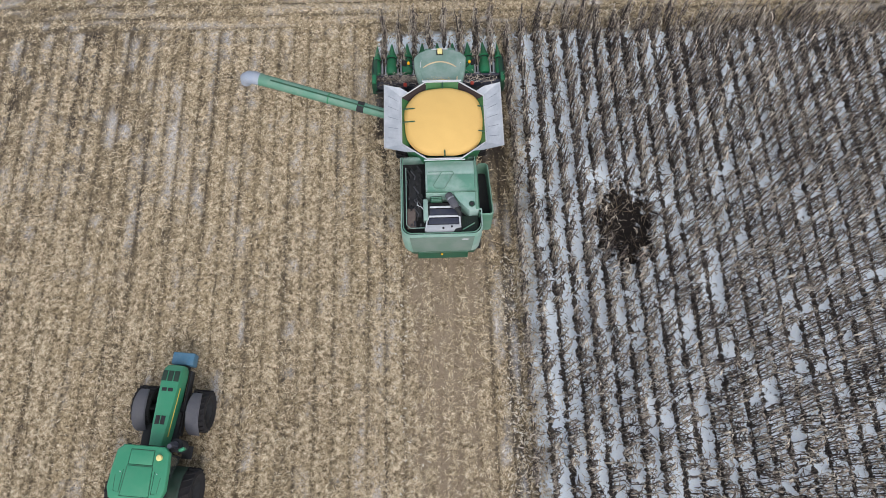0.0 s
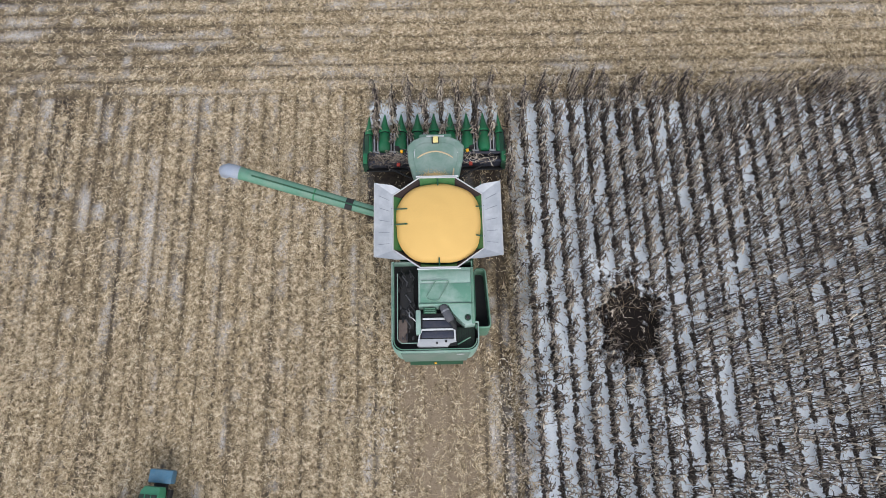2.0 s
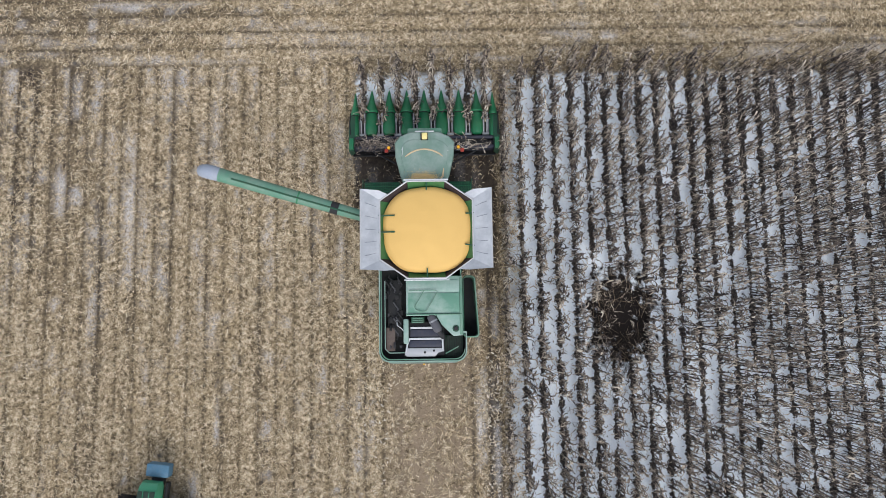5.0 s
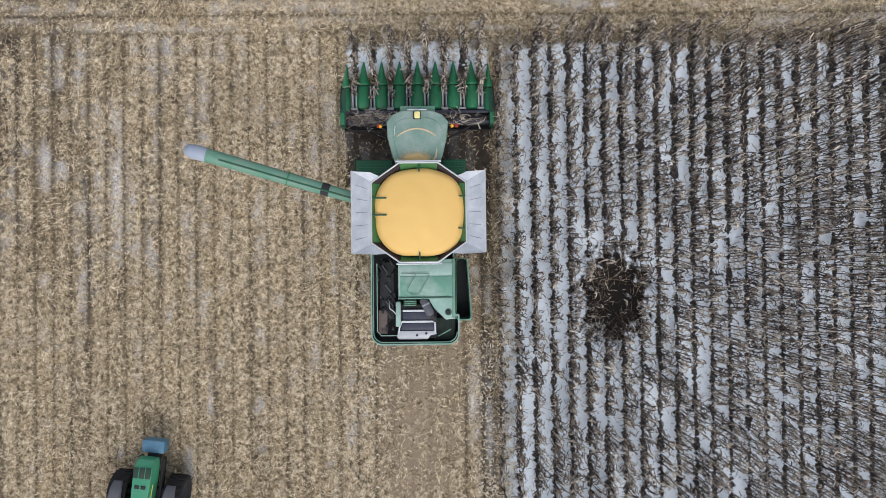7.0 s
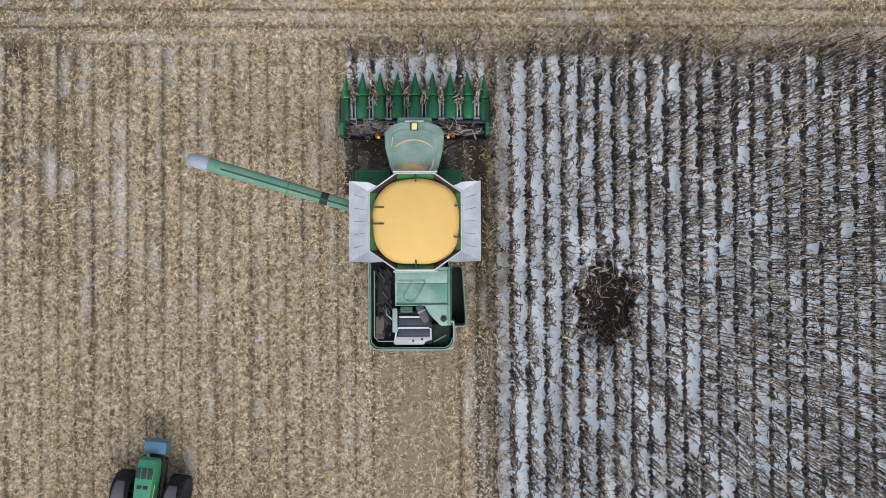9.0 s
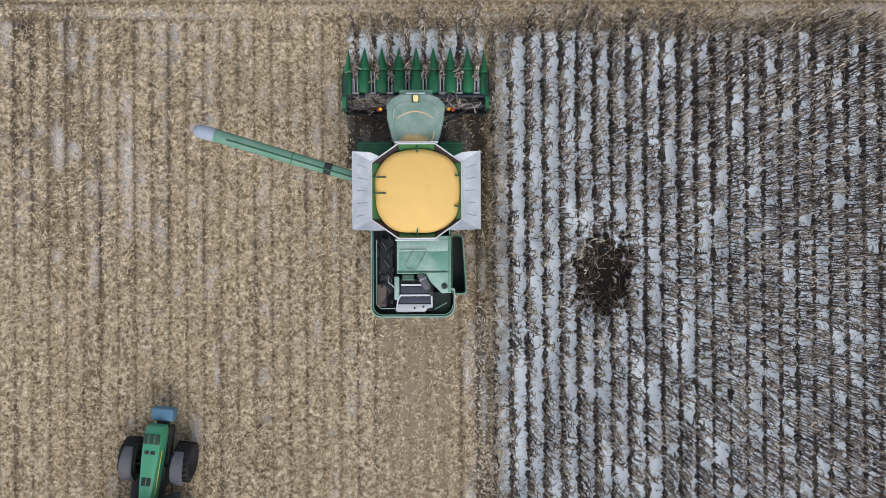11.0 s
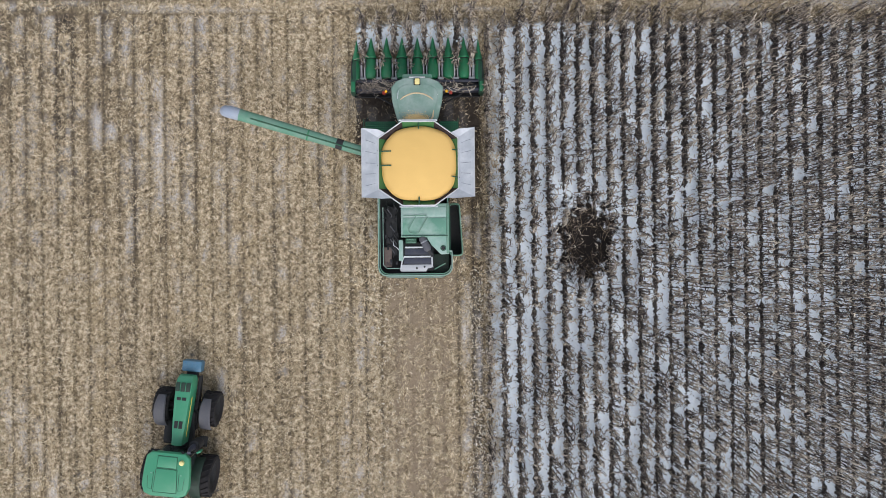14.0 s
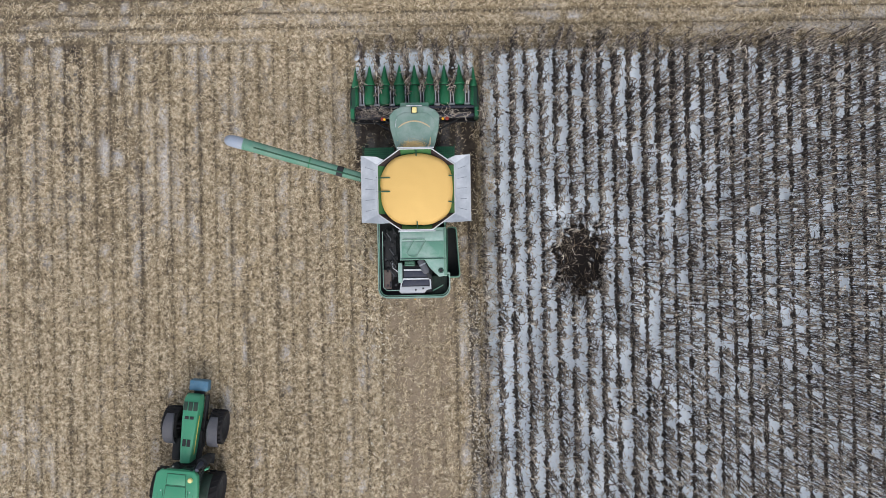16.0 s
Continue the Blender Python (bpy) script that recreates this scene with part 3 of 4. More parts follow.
def husks(count):
    """Pale torn husks and cobs thrown out beside the cut."""
    x = np.where(rng.random(count) < 0.7, rng.normal(2.75, 0.35, count), rng.normal(-2.0, 0.5, count))
    y = rng.uniform(-19, -4.5, count)
    az = rng.uniform(0, math.tau, count)
    ln, w = rng.uniform(0.07, 0.2, count), rng.uniform(0.03, 0.075, count)
    out = np.stack([np.cos(az), np.sin(az), rng.normal(0, 0.2, count)], 1) * ln[:, None]
    wide = np.stack([-np.sin(az), np.cos(az), rng.normal(0, 0.3, count)], 1)
    lift = np.stack([0 * x, 0 * x, rng.uniform(0.01, 0.05, count)], 1)
    return strips(np.stack([x, y, hump(x, y) + 0.05], 1), [out * -0.5, lift, out * 0.5], [w * 0.5, w, w * 0.4], wide)


HUSK = islands("pale_husks", [(0.0, (0.45, 0.37, 0.26)), (0.5, (0.66, 0.58, 0.46)), (1.0, (0.82, 0.78, 0.70))])
torn = raw_mesh("torn_husks", [husks(900)], HUSK)
tagged(torn, "pale torn maize husks scattered behind the combine", "husks", kind="stuff")


def stubs():
    chunks = []
    lines = [((k + 0.5) * ROW, None) for k in range(-36, 4)] + [(None, (k + 0.5) * ROW) for k in range(int(EDGE_Y / ROW) + 1, 20)]
    for lx, ly in lines:
        s = np.arange(-19, EDGE_Y, 0.17) if ly is None else np.arange(-28, 29, 0.17)
        s = s + rng.uniform(-0.05, 0.05, len(s))
        n = len(s)
        px = np.full(n, lx) if ly is None else s
        py = s if ly is None else np.full(n, ly)
        ok = rng.random(n) < 0.8
        if ly is None:
            ok &= ~((np.abs(px) < 3.2) & (py > -5))
        else:
            ok &= py > EDGE_Y
        px, py = px[ok] + rng.normal(0, 0.03, ok.sum()), py[ok] + rng.normal(0, 0.03, ok.sum())
        n = len(px)
        base = np.stack([px, py, hump(px, py) - 0.02], 1)
        top = np.stack([rng.normal(0, 0.04, n), rng.normal(0, 0.04, n), rng.uniform(0.1, 0.24, n)], 1)
        for a in (0.3, 1.9):
            chunks.append(strips(base, [top * 0, top], [np.full(n, 0.03), np.full(n, 0.026)], np.tile([math.cos(a), math.sin(a), 0.0], (n, 1))))
    return chunks


stubble = raw_mesh("stubble", stubs(), STUB)
tagged(stubble, "short cut maize stubs standing in rows", "stubble", kind="stuff")


# ---- the combine harvester ----
combine = thing("combine_harvester", "dusty green combine harvester with maize header and open full grain tank", "combine harvester")

# header with eight row units
header = part("header_frame", box((6.3, 0.14, 0.62), (0, 3.98, 0.58), bevel=0.03), DARK_BLUE, combine, "dark steel maize header frame")
part("top_beam", tube([(-3.1, 4.42, 0.72), (3.1, 4.42, 0.72)], 0.075, 10), DARK_BLUE, header)
part("trough", loft([[(x, 3.7, 0.55), (x, 3.9, 0.36), (x, 4.3, 0.34), (x, 4.6, 0.5), (x, 4.62, 0.44), (x, 4.3, 0.26), (x, 3.88, 0.28), (x, 3.66, 0.5)] for x in (-3.08, 3.08)]), BLACK, header)
aug = tube([(-3.05, 4.18, 0.62), (3.05, 4.18, 0.62)], 0.13, 12)
for s in (-1, 1):
    prev = None
    for k in range(97):
        a, xx = k * 0.39 * s, s * (0.35 + 2.65 * k / 96)
        ring = [aug.verts.new((xx, 4.18 + r * math.cos(a), 0.62 + r * math.sin(a))) for r in (0.12, 0.26)]
        if prev:
            aug.faces.new((prev[0], prev[1], ring[1], ring[0]))
        prev = ring
part("cross_auger", aug, BLACK, header, "black cross auger with spiral flighting")


def snout_ring(y, z, w, h, x0=0.0, seg=9):
    top = [(x0 + w * math.cos(math.pi * k / seg), y, z + h * math.sin(math.pi * k / seg)) for k in range(seg + 1)]
    return top + [(x0 - w * 0.8, y, z - 0.06), (x0 + w * 0.8, y, z - 0.06)]


def snout_meshes(s):
    cone = loft([snout_ring(6.68, 0.24, 0.02, 0.02), snout_ring(6.55, 0.25, 0.055 * s, 0.05), snout_ring(6.1, 0.34, 0.145 * s, 0.16), snout_ring(5.74, 0.44, 0.255 * s, 0.25), snout_ring(5.66, 0.46, 0.285 * s, 0.27), snout_ring(5.60, 0.46, 0.27 * s, 0.255)])
    hood = loft([snout_ring(5.64, 0.40, 0.215 * s, 0.20), snout_ring(5.55, 0.43, 0.24 * s, 0.22), snout_ring(5.0, 0.56, 0.27 * s, 0.25), snout_ring(4.72, 0.62, 0.262 * s, 0.24), snout_ring(4.60, 0.63, 0.215 * s, 0.18), snout_ring(4.56, 0.63, 0.15 * s, 0.1)])
    return cone, hood


for k in range(-4, 5):
    x0 = k * ROW
    end = abs(k) == 4
    cone, hood = snout_meshes(0.72 if end else 1.0)
    for bmx in (cone, hood):
        bmesh.ops.translate(bmx, vec=(x0 + (0.04 if k == -4 else -0.04 if k == 4 else 0), 0 if not end else -0.12, 0), verts=bmx.verts)
    h = part("row_hood", hood, GREEN, header, "scuffed glossy green row hood")
    sn = part("snout", cone, SNOUT_GREEN, header, "pointed bright green snout")
    shift = x0 + (0.04 if k == -4 else -0.04 if k == 4 else 0)
    f = 0.72 if end else 1.0
    part("snout_joint", loft([snout_ring(y - (0.12 if end else 0), 0.43, 0.262 * f, 0.245, shift) for y in (5.575, 5.605)]), BLACK, sn)
for k in range(-4, 4):
    x0 = (k + 0.5) * ROW
    unit = part("row_unit", box((0.44, 1.0, 0.1), (x0, 5.05, 0.40), (9, 0, 0), 0.02), BLACK, header, "black row unit gap")
    for s in (-1, 1):
        box_bm = box((0.065, 0.98, 0.03), (x0 + s * 0.075, 5.08, 0.475), (9, 0, 0), 0.008)
        part("deck_plate", box_bm, BRIGHT_STEEL, unit)
    part("unit_end", box((0.3, 0.1, 0.08), (x0, 4.60, 0.56), bevel=0.02), GALV, unit)
    for s in (-1, 1):
        part("gathering_chain", tube([(x0 + s * 0.13, 4.62, 0.56), (x0 + s * 0.14, 5.1, 0.50), (x0 + s * 0.11, 5.5, 0.44)], 0.022, 6), STEEL, unit)
for s in (-1, 1):
    part("end_divider", loft([[(s * 3.0, 3.8, 0.2), (s * 3.22, 3.8, 0.2), (s * 3.22, 3.8, 0.95), (s * 3.0, 3.8, 0.95)], [(s * 2.98, 4.7, 0.2), (s * 3.24, 4.7, 0.2), (s * 3.24, 4.7, 0.92), (s * 2.98, 4.7, 0.92)], [(s * 2.98, 5.4, 0.2), (s * 3.22, 5.4, 0.2), (s * 3.20, 5.4, 0.72), (s * 3.0, 5.4, 0.72)]]), GREEN_DARK, header, "dark green end shield")
    part("end_cover", box((0.2, 0.5, 0.16), (s * 3.11, 4.1, 1.0), bevel=0.05), GREEN, header)
    part("guide_pipe", tube([(s * 3.16, 4.5, 1.0), (s * 3.18, 5.0, 1.06), (s * 3.16, 5.5, 0.85)], 0.025), BLACK, header)
part("feeder_house", loft([[(x, y, z) for x, z in ((-0.75, 0.5), (0.75, 0.5), (0.75, 1.15), (-0.75, 1.15))] if y > 3 else [(x, y, z) for x, z in ((-0.7, 1.3), (0.7, 1.3), (0.7, 2.0), (-0.7, 2.0))] for y in (3.56, 1.9)]), GREEN_DARK, combine, "dark green feeder house")
for s in (-1, 1):
    part("hydraulic_hose", tube([(s * 0.9, 3.2, 1.35), (s * 1.2, 3.5, 1.25), (s * 1.45, 3.62, 1.1)], 0.025), BLACK, combine)
    part("drive_shaft", tube([(s * 0.8, 3.0, 0.95), (s * 2.2, 3.8, 0.8)], 0.04), BLACK, combine)
for s in (-1, 1):
    part("gearbox_cover", box((0.16, 0.16, 0.14), (s * 1.62, 3.80, 0.95), bevel=0.03), RED, combine, "red cover")

# cab
cab_out = [(-0.55, 3.93), (0.6, 3.93), (1.0, 3.76), (1.22, 3.5), (1.17, 2.9), (1.0, 2.2), (0.86, 1.88), (-0.8, 1.88), (-0.92, 2.2), (-1.1, 2.9), (-1.13, 3.5), (-0.92, 3.76)]
cab = part("cab", loft([[(x * 0.8, 2.9 + (y - 2.9) * 0.72, 1.75) for x, y in cab_out], [(x * 0.88, 2.9 + (y - 2.9) * 0.86, 2.5) for x, y in cab_out], [(x * 0.9, 2.9 + (y - 2.9) * 0.88, 3.3) for x, y in cab_out]]), GLASS, combine, "dark glazed cab")
part("cab_floor", prism([(x * 0.76, 2.9 + (y - 2.9) * 0.68) for x, y in cab_out], 1.72, 1.80, 0.01), BLACK, combine)
part("cab_seat", box((0.5, 0.5, 0.45), (0.04, 2.55, 2.05), bevel=0.08), BLACK, combine)
part("seat_back", box((0.5, 0.14, 0.7), (0.04, 2.3, 2.55), (-8, 0, 0), 0.06), BLACK, combine)
part("steering_column", tube([(0.04, 3.35, 1.8), (0.04, 3.15, 2.45)], 0.04, 8), BLACK, combine)
for px, py in ((-0.95, 3.45), (1.02, 3.45), (-0.78, 2.05), (0.84, 2.05)):
    part("cab_pillar", tube([(px * 0.86, 2.9 + (py - 2.9) * 0.8, 1.75), (px * 0.94, 2.9 + (py - 2.9) * 0.92, 2.5), (px * 0.96, 2.9 + (py - 2.9) * 0.95, 3.3)], 0.05, 8), GREEN_DARK, combine)
roof = part("cab_roof", prism(cab_out, 3.28, 3.55, 0.12), ROOF_GREEN, combine, "weathered grey-green cab roof with dust line")
part("roof_step", loft([[(0.04 + (x - 0.04) * f, 2.85 + (y - 2.95) * f, z) for x, y in cab_out] for f, z in ((0.80, 3.54), (0.78, 3.575), (0.74, 3.585))]), ROOF_GREEN, roof)
part("dust_line", tube([(-0.72 + 0.148 * k, 2.92 + 0.30 * math.sin(math.pi * k / 10) ** 0.8, 3.585) for k in range(11)], [0.015] + [0.034] * 9 + [0.015], 6), DUST_ARC, roof, "curved seam filled with tan chaff")
part("dust_line", tube([(0.78, 2.45, 3.58), (0.74, 2.15, 3.585), (0.62, 1.98, 3.585)], [0.02, 0.045, 0.03], 6), DUST_ARC, roof)
part("light_housing", box((1.35, 0.42, 0.22), (0.05, 3.93, 3.22), bevel=0.06), GREEN_FADED, roof, "dusty green light housing under the roof edge")
part("light_bar", box((0.74, 0.05, 0.05), (0.04, 3.95, 3.5), bevel=0.015), WHITE, roof)
mount = part("antenna_mount", box((0.3, 0.3, 0.05), (0.04, 3.72, 3.58), bevel=0.02), BLACK, roof)
part("receiver", box((0.22, 0.26, 0.13), (0.05, 3.72, 3.66), bevel=0.04), CREAM, mount, "cream-yellow satellite receiver")
for px, py, sz in ((0.95, 3.15, 0.03), (-0.85, 3.2, 0.025), (0.2, 2.35, 0.025), (-0.2, 2.33, 0.02)):
    part("roof_bolt", box((sz, sz, 0.03), (px, py, 3.595), bevel=0.006), WHITE, roof)
part("grab_rail", tube([(-0.84, 2.95, 3.57), (-0.84, 2.97, 3.63), (-0.8, 3.3, 3.63), (-0.8, 3.32, 3.57)], 0.012, 6), WHITE, roof)
for s in (-1, 1):
    arm = part("light_arm", tube([(s * 1.0, 3.2, 2.9), (s * 1.3, 3.32, 3.1), (s * 1.37, 3.35, 3.3)], 0.022, 6), BLACK, combine)
    part("amber_light", lathe([(0.005, 0), (0.065, 0), (0.07, 0.06), (0.05, 0.11), (0.005, 0.12)], pose(s * 1.37, 3.35, 3.3), 12), AMBER, arm, "small amber warning light")
    mir = part("mirror_arm", tube([(s * 1.0, 3.5, 2.9), (s * 1.55, 3.75, 2.85)], 0.02, 6), BLACK, combine)
    part("mirror", box((0.22, 0.08, 0.4), (s * 1.58, 3.76, 2.75), (0, 0, s * 15), 0.03), BLACK, mir)

# platforms beside the cab
for s, w in ((-1, 1.45), (1, 0.9)):
    cx = s * (1.02 + w / 2)
    plat = part("platform", box((w, 1.0, 0.05), (cx, 1.75, 1.92), bevel=0.01), GREEN_DARK, combine, "dark green perforated platform")
    g = bmesh.new()
    for j in range(int(w / 0.09)):
        box((0.022, 0.96, 0.03), (cx - w / 2 + 0.06 + 0.09 * j, 1.75, 1.955), (0, 0, 0), 0, g)
    for j in range(9):
        box((w - 0.04, 0.022, 0.03), (cx, 1.33 + 0.105 * j, 1.957), (0, 0, 0), 0, g)
    part("tread_grid", g, GREEN, plat)
    part("hand_rail", tube([(s * (1.0 + w), 2.2, 1.95), (s * (1.0 + w), 2.2, 2.75), (s * (1.0 + w), 1.55, 2.75), (s * (1.0 + w), 1.55, 1.95)], 0.022, 8), GREEN_DARK, plat)

for s in (-1, 1):
    part("ladder_rail", tube([(-2.35, 2.2 + s * 0.22, 1.92), (-2.55, 2.25 + s * 0.22, 0.55)], 0.025, 6), GREEN_DARK, combine)
for k in range(4):
    part("ladder_step", box((0.12, 0.42, 0.03), (-2.39 - 0.045 * k, 2.22, 1.65 - 0.32 * k), bevel=0.006), BLACK, combine)

# body, tank and engine deck
TANK_X0 = 0.08
OCT = [(-0.72, 1.86), (0.72, 1.86), (1.77, 1.12), (1.77, -1.12), (0.72, -1.86), (-0.72, -1.86), (-1.77, -1.12), (-1.77, 1.12)]
part("lower_body", loft([[(x, y, z) for x, y in rounded(-1.5, 1.4, -4.9, 1.8, 0.2)] for z in (0.95, 1.4, 2.5)]), GREEN_DARK, combine, "dark green lower body")
part("tank_wall", loft([[(TANK_X0 + x * a, y * a, z) for x, y in OCT] for a, z in ((0.82, 2.2), (0.9, 3.1), (0.97, 3.9))], caps=False), GREEN, combine, "green grain tank wall")
part("tank_floor", loft([[(x, y, z) for x, y in rounded(-1.5, 1.5, -1.7, 1.7, 0.3)] for z in (2.4, 2.5)]), GREEN_DARK, combine)

before_tank = set(combine.children)
part("tank_rim", tube([(x, y, 4.06) for x, y in OCT], 0.032, 8, closed=True), GALV, combine, "pale tubular tank rim")
for s in (-1, 1):
    # inner green lip on the long sides, brown rubber in the corners
    part("tank_lip", loft([[(s * 1.75, y, 4.05), (s * 1.78, y, 4.05), (s * (1.68 - 0.14 * y * y), y, 3.72), (s * (1.60 - 0.14 * y * y), y, 3.74)] for y in (-1.1, -0.83, -0.55, -0.28, 0, 0.28, 0.55, 0.83, 1.1)]), LIP, combine, "green inner lip")
    part("tank_lip", loft([[(x, s * 1.84, 4.05), (x, s * 1.87, 4.05), (x, s * (1.74 - 0.14 * x * x), 3.72), (x, s * (1.66 - 0.14 * x * x), 3.74)] for x in (-0.7, -0.47, -0.23, 0, 0.23, 0.47, 0.7)]), LIP, combine, "green inner lip")
    for q in (-1, 1):
        a, c = Vector((s * 0.74, q * 1.84, 0)), Vector((s * 1.75, q * 1.12, 0))
        inn = Vector((-s * 0.56, -q * 0.82, 0)) * 0.17
        part("corner_flap", loft([[p + Vector((0, 0, 4.05)), p + Vector((0, 0, 4.03)) + inn * 0.1, p + inn + Vector((0, 0, 3.72)), p + inn * 1.1 + Vector((0, 0, 3.74))] for p in (a, c)]), BROWN_RUBBER, combine, "brown rubber corner flap")
    # flared side wing with pressed ribs
    wing = part("tank_wing", loft([[(s * 1.76, y * 0.76, 4.04), (s * 2.12, y * 0.9, 4.26), (s * 2.46, y, 4.46), (s * 2.47, y, 4.42), (s * 2.13, y * 0.9, 4.22), (s * 1.78, y * 0.76, 4.0)] for y in (-1.52, -0.76, 0.0, 0.76, 1.52)]), WING, combine, "galvanised sheet extension flared outward")
    for y in (-1.0, -0.5, 0.0, 0.5, 1.0):
        part("wing_rib", tube([(s * 1.84, y * 0.86, 4.075), (s * 2.14, y * 0.96, 4.275), (s * 2.30, y, 4.375)], 0.011, 6), RIB, wing)
    part("rear_gusset", loft([[(s * 2.45, -1.52, 4.44 + d), (s * 1.78, -1.15, 4.03 + d), (s * 1.22, -1.53, 4.05 + d), (s * 1.6, -1.56, 4.15 + d)] for d in (0.0, 0.02)]), WING, wing)
    part("front_gusset", loft([[(s * 2.45, 1.51, 4.43 + d), (s * 1.78, 1.15, 4.03 + d), (s * 1.46, 1.36, 4.05 + d), (s * 1.8, 1.5, 4.2 + d)] for d in (0.0, 0.02)]), WING, wing)
    part("wing_edge", tube([(s * 2.465, -1.52, 4.45), (s * 2.465, 1.52, 4.45)], 0.02, 6), GALV, wing)
for q in (-1, 1):
    part("end_panel", loft([[(x, q * 1.88, 4.04), (x, q * 1.925, 4.08), (x, q * 1.945, 4.06), (x, q * 1.90, 4.0)] for x in (-0.85, 0.85)]), WHITE, combine, "white end panel of the tank")
for x, y, dx, dy in ((-1.72, 0.55, 0.52, 0), (-1.72, -0.08, 0.52, 0), (1.72, 0.6, -0.22, 0), (1.72, -0.62, -0.25, 0.03), (0.02, 1.8, 0, -0.28), (0.02, -1.8, 0, 0.32)):
    part("tank_strut", tube([(x * 1.06, y * 1.03, 4.05), (x, y, 4.03), (x + dx, y + dy, 4.09)], 0.03, 6), GREEN_DARK, combine, "green strut reaching over the grain")

for ob in set(combine.children) - before_tank:
    ob.location.x += TANK_X0

# maize heaped in the tank
hb = bmesh.new()
prev = None
N_A, N_R = 64, 14
cv = hb.verts.new((TANK_X0, 0, 4.20))
for i in range(1, N_R + 1):
    f = i / N_R
    ring = []
    for k in range(N_A):
        a = math.tau * k / N_A
        e = 2.6
        rad = 1.70 / (abs(math.cos(a)) ** e + abs(math.sin(a)) ** e) ** (1 / e)
        rad *= 1 + 0.008 * math.sin(5 * a) + 0.006 * math.sin(9 * a + 1)
        x, y = TANK_X0 + 0.03 + rad * f * math.cos(a) * 0.99, rad * f * math.sin(a) * 0.97
        z = 4.20 - 0.22 * f ** 2 - (0.12 if i == N_R else 0) + 0.025 * noise.noise((x * 2, y * 2, 0))
        ring.append(hb.verts.new((x, y, z)))
    for k in range(N_A):
        if prev:
            hb.faces.new((prev[k], prev[(k + 1) % N_A], ring[(k + 1) % N_A], ring[k]))
        else:
            hb.faces.new((cv, ring[(k + 1) % N_A], ring[k]))
    prev = ring
heap = part("maize_heap", hb, KERNEL, None, smooth=60)
tagged(heap, "heap of golden maize kernels filling the grain tank", "grain", kind="stuff")
# spilled kernels on the cab roof
n = 6000
sx = rng.normal(-0.02, 0.2, n)
sx = np.where(np.abs(sx) > 0.78, 0.1 * sx, sx)
sy = 1.93 + np.abs(rng.normal(0, 0.13, n)) + 0.10 * (sx / 0.8) ** 2
d = rng.uniform(0, math.tau, n)
o = np.stack([np.cos(d), np.sin(d), 0 * d], 1) * 0.011
spill = raw_mesh("spilled_kernels", [strips(np.stack([sx, sy, np.full(n, 3.592)], 1), [-o, o * 0 + np.array([0, 0, 0.008]), o], [np.full(n, 0.012), np.full(n, 0.02), np.full(n, 0.012)], np.stack([-np.sin(d), np.cos(d), 0 * d], 1))], islands("spilled_maize", [(0, (0.80, 0.50, 0.17)), (1, (0.95, 0.74, 0.40))]))
tagged(spill, "orange maize kernels spilled on the cab roof", "grain", kind="stuff")

# rear body: a rounded shell that is open on top
def shell_outline(d):
    arc = rounded(-1.80 + d, 1.58 - d, -5.02 + d, -1.72, 0.42 - d * 0.7, 6)
    return [(1.40 - d, -1.45), (-1.80 + d, -1.45)] + arc[14:] + [(1.58 - d, -3.90 - d), (1.40 - d, -3.86 - d)]


out_r, in_r = shell_outline(0.0), shell_outline(0.055)
part("side_shell", loft([[(x * 0.97, y, 1.5) for x, y in out_r], [(x, y, 2.4) for x, y in out_r], [(x, y, 3.36) for x, y in out_r], [(x * 0.99, y * 0.995, 3.42) for x, y in out_r], [(x, y, 3.41) for x, y in in_r]], caps=False), GREEN_PALE, combine, "pale faded green rounded side panels")
# inner faces of the shell wall, coloured black
part("bay_inner_faces", loft([[(x, y, 3.405) for x, y in in_r], [(x * 0.985, y * 0.997, 2.75) for x, y in in_r]], caps=False), BLACK, combine, "black inner wall faces of the engine bay")
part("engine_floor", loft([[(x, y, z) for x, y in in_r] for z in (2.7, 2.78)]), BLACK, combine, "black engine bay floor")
part("shell_trim", tube([(x * 0.975, y * 0.99, 3.40) for x, y in in_r[1:-2]], 0.022, 6), GREEN_FADED, combine)

# main deck
deck = part("engine_deck", prism([(-0.74, -1.75), (1.42, -1.75), (1.42, -4.02), (1.05, -4.05), (0.62, -3.62), (0.40, -3.26), (-0.74, -3.26)], 2.8, 3.62, 0.05), GREEN_PALE, combine, "dust-paled green engine deck")
part("deck_panel", prism([(-0.66, -1.9), (1.30, -1.9), (1.30, -2.36), (-0.66, -2.36)], 3.6, 3.645, 0.015), GREEN_PALE, deck)
part("deck_panel", prism([(-0.66, -2.40), (1.30, -2.40), (1.30, -3.16), (-0.66, -3.16)], 3.6, 3.65, 0.015), DECK_GREEN, deck)
part("deck_seam", box((2.1, 0.03, 0.05), (0.33, -3.2, 3.63), bevel=0.01), GREEN_DARK, deck)
part("deck_rail", tube([(-0.62, -2.30, 3.70), (0.40, -2.30, 3.72), (0.46, -2.36, 3.72), (0.05, -3.06, 3.72), (-0.10, -3.12, 3.72), (-0.34, -3.04, 3.72), (-0.42, -2.92, 3.72), (-0.06, -2.32, 3.72)], 0.016, 8), GREEN_FADED, deck, "bent tubular rail")
for px, py in ((-0.58, -2.30), (0.38, -2.31), (-0.25, -3.06)):
    part("rail_foot", tube([(px, py, 3.62), (px, py, 3.71)], 0.018, 6), GREEN_FADED, deck)
part("deck_bar", tube([(-0.70, -3.21, 3.70), (-0.66, -3.22, 3.72), (1.24, -3.22, 3.72), (1.28, -3.21, 3.66)], 0.018, 6), GREEN_FADED, deck)
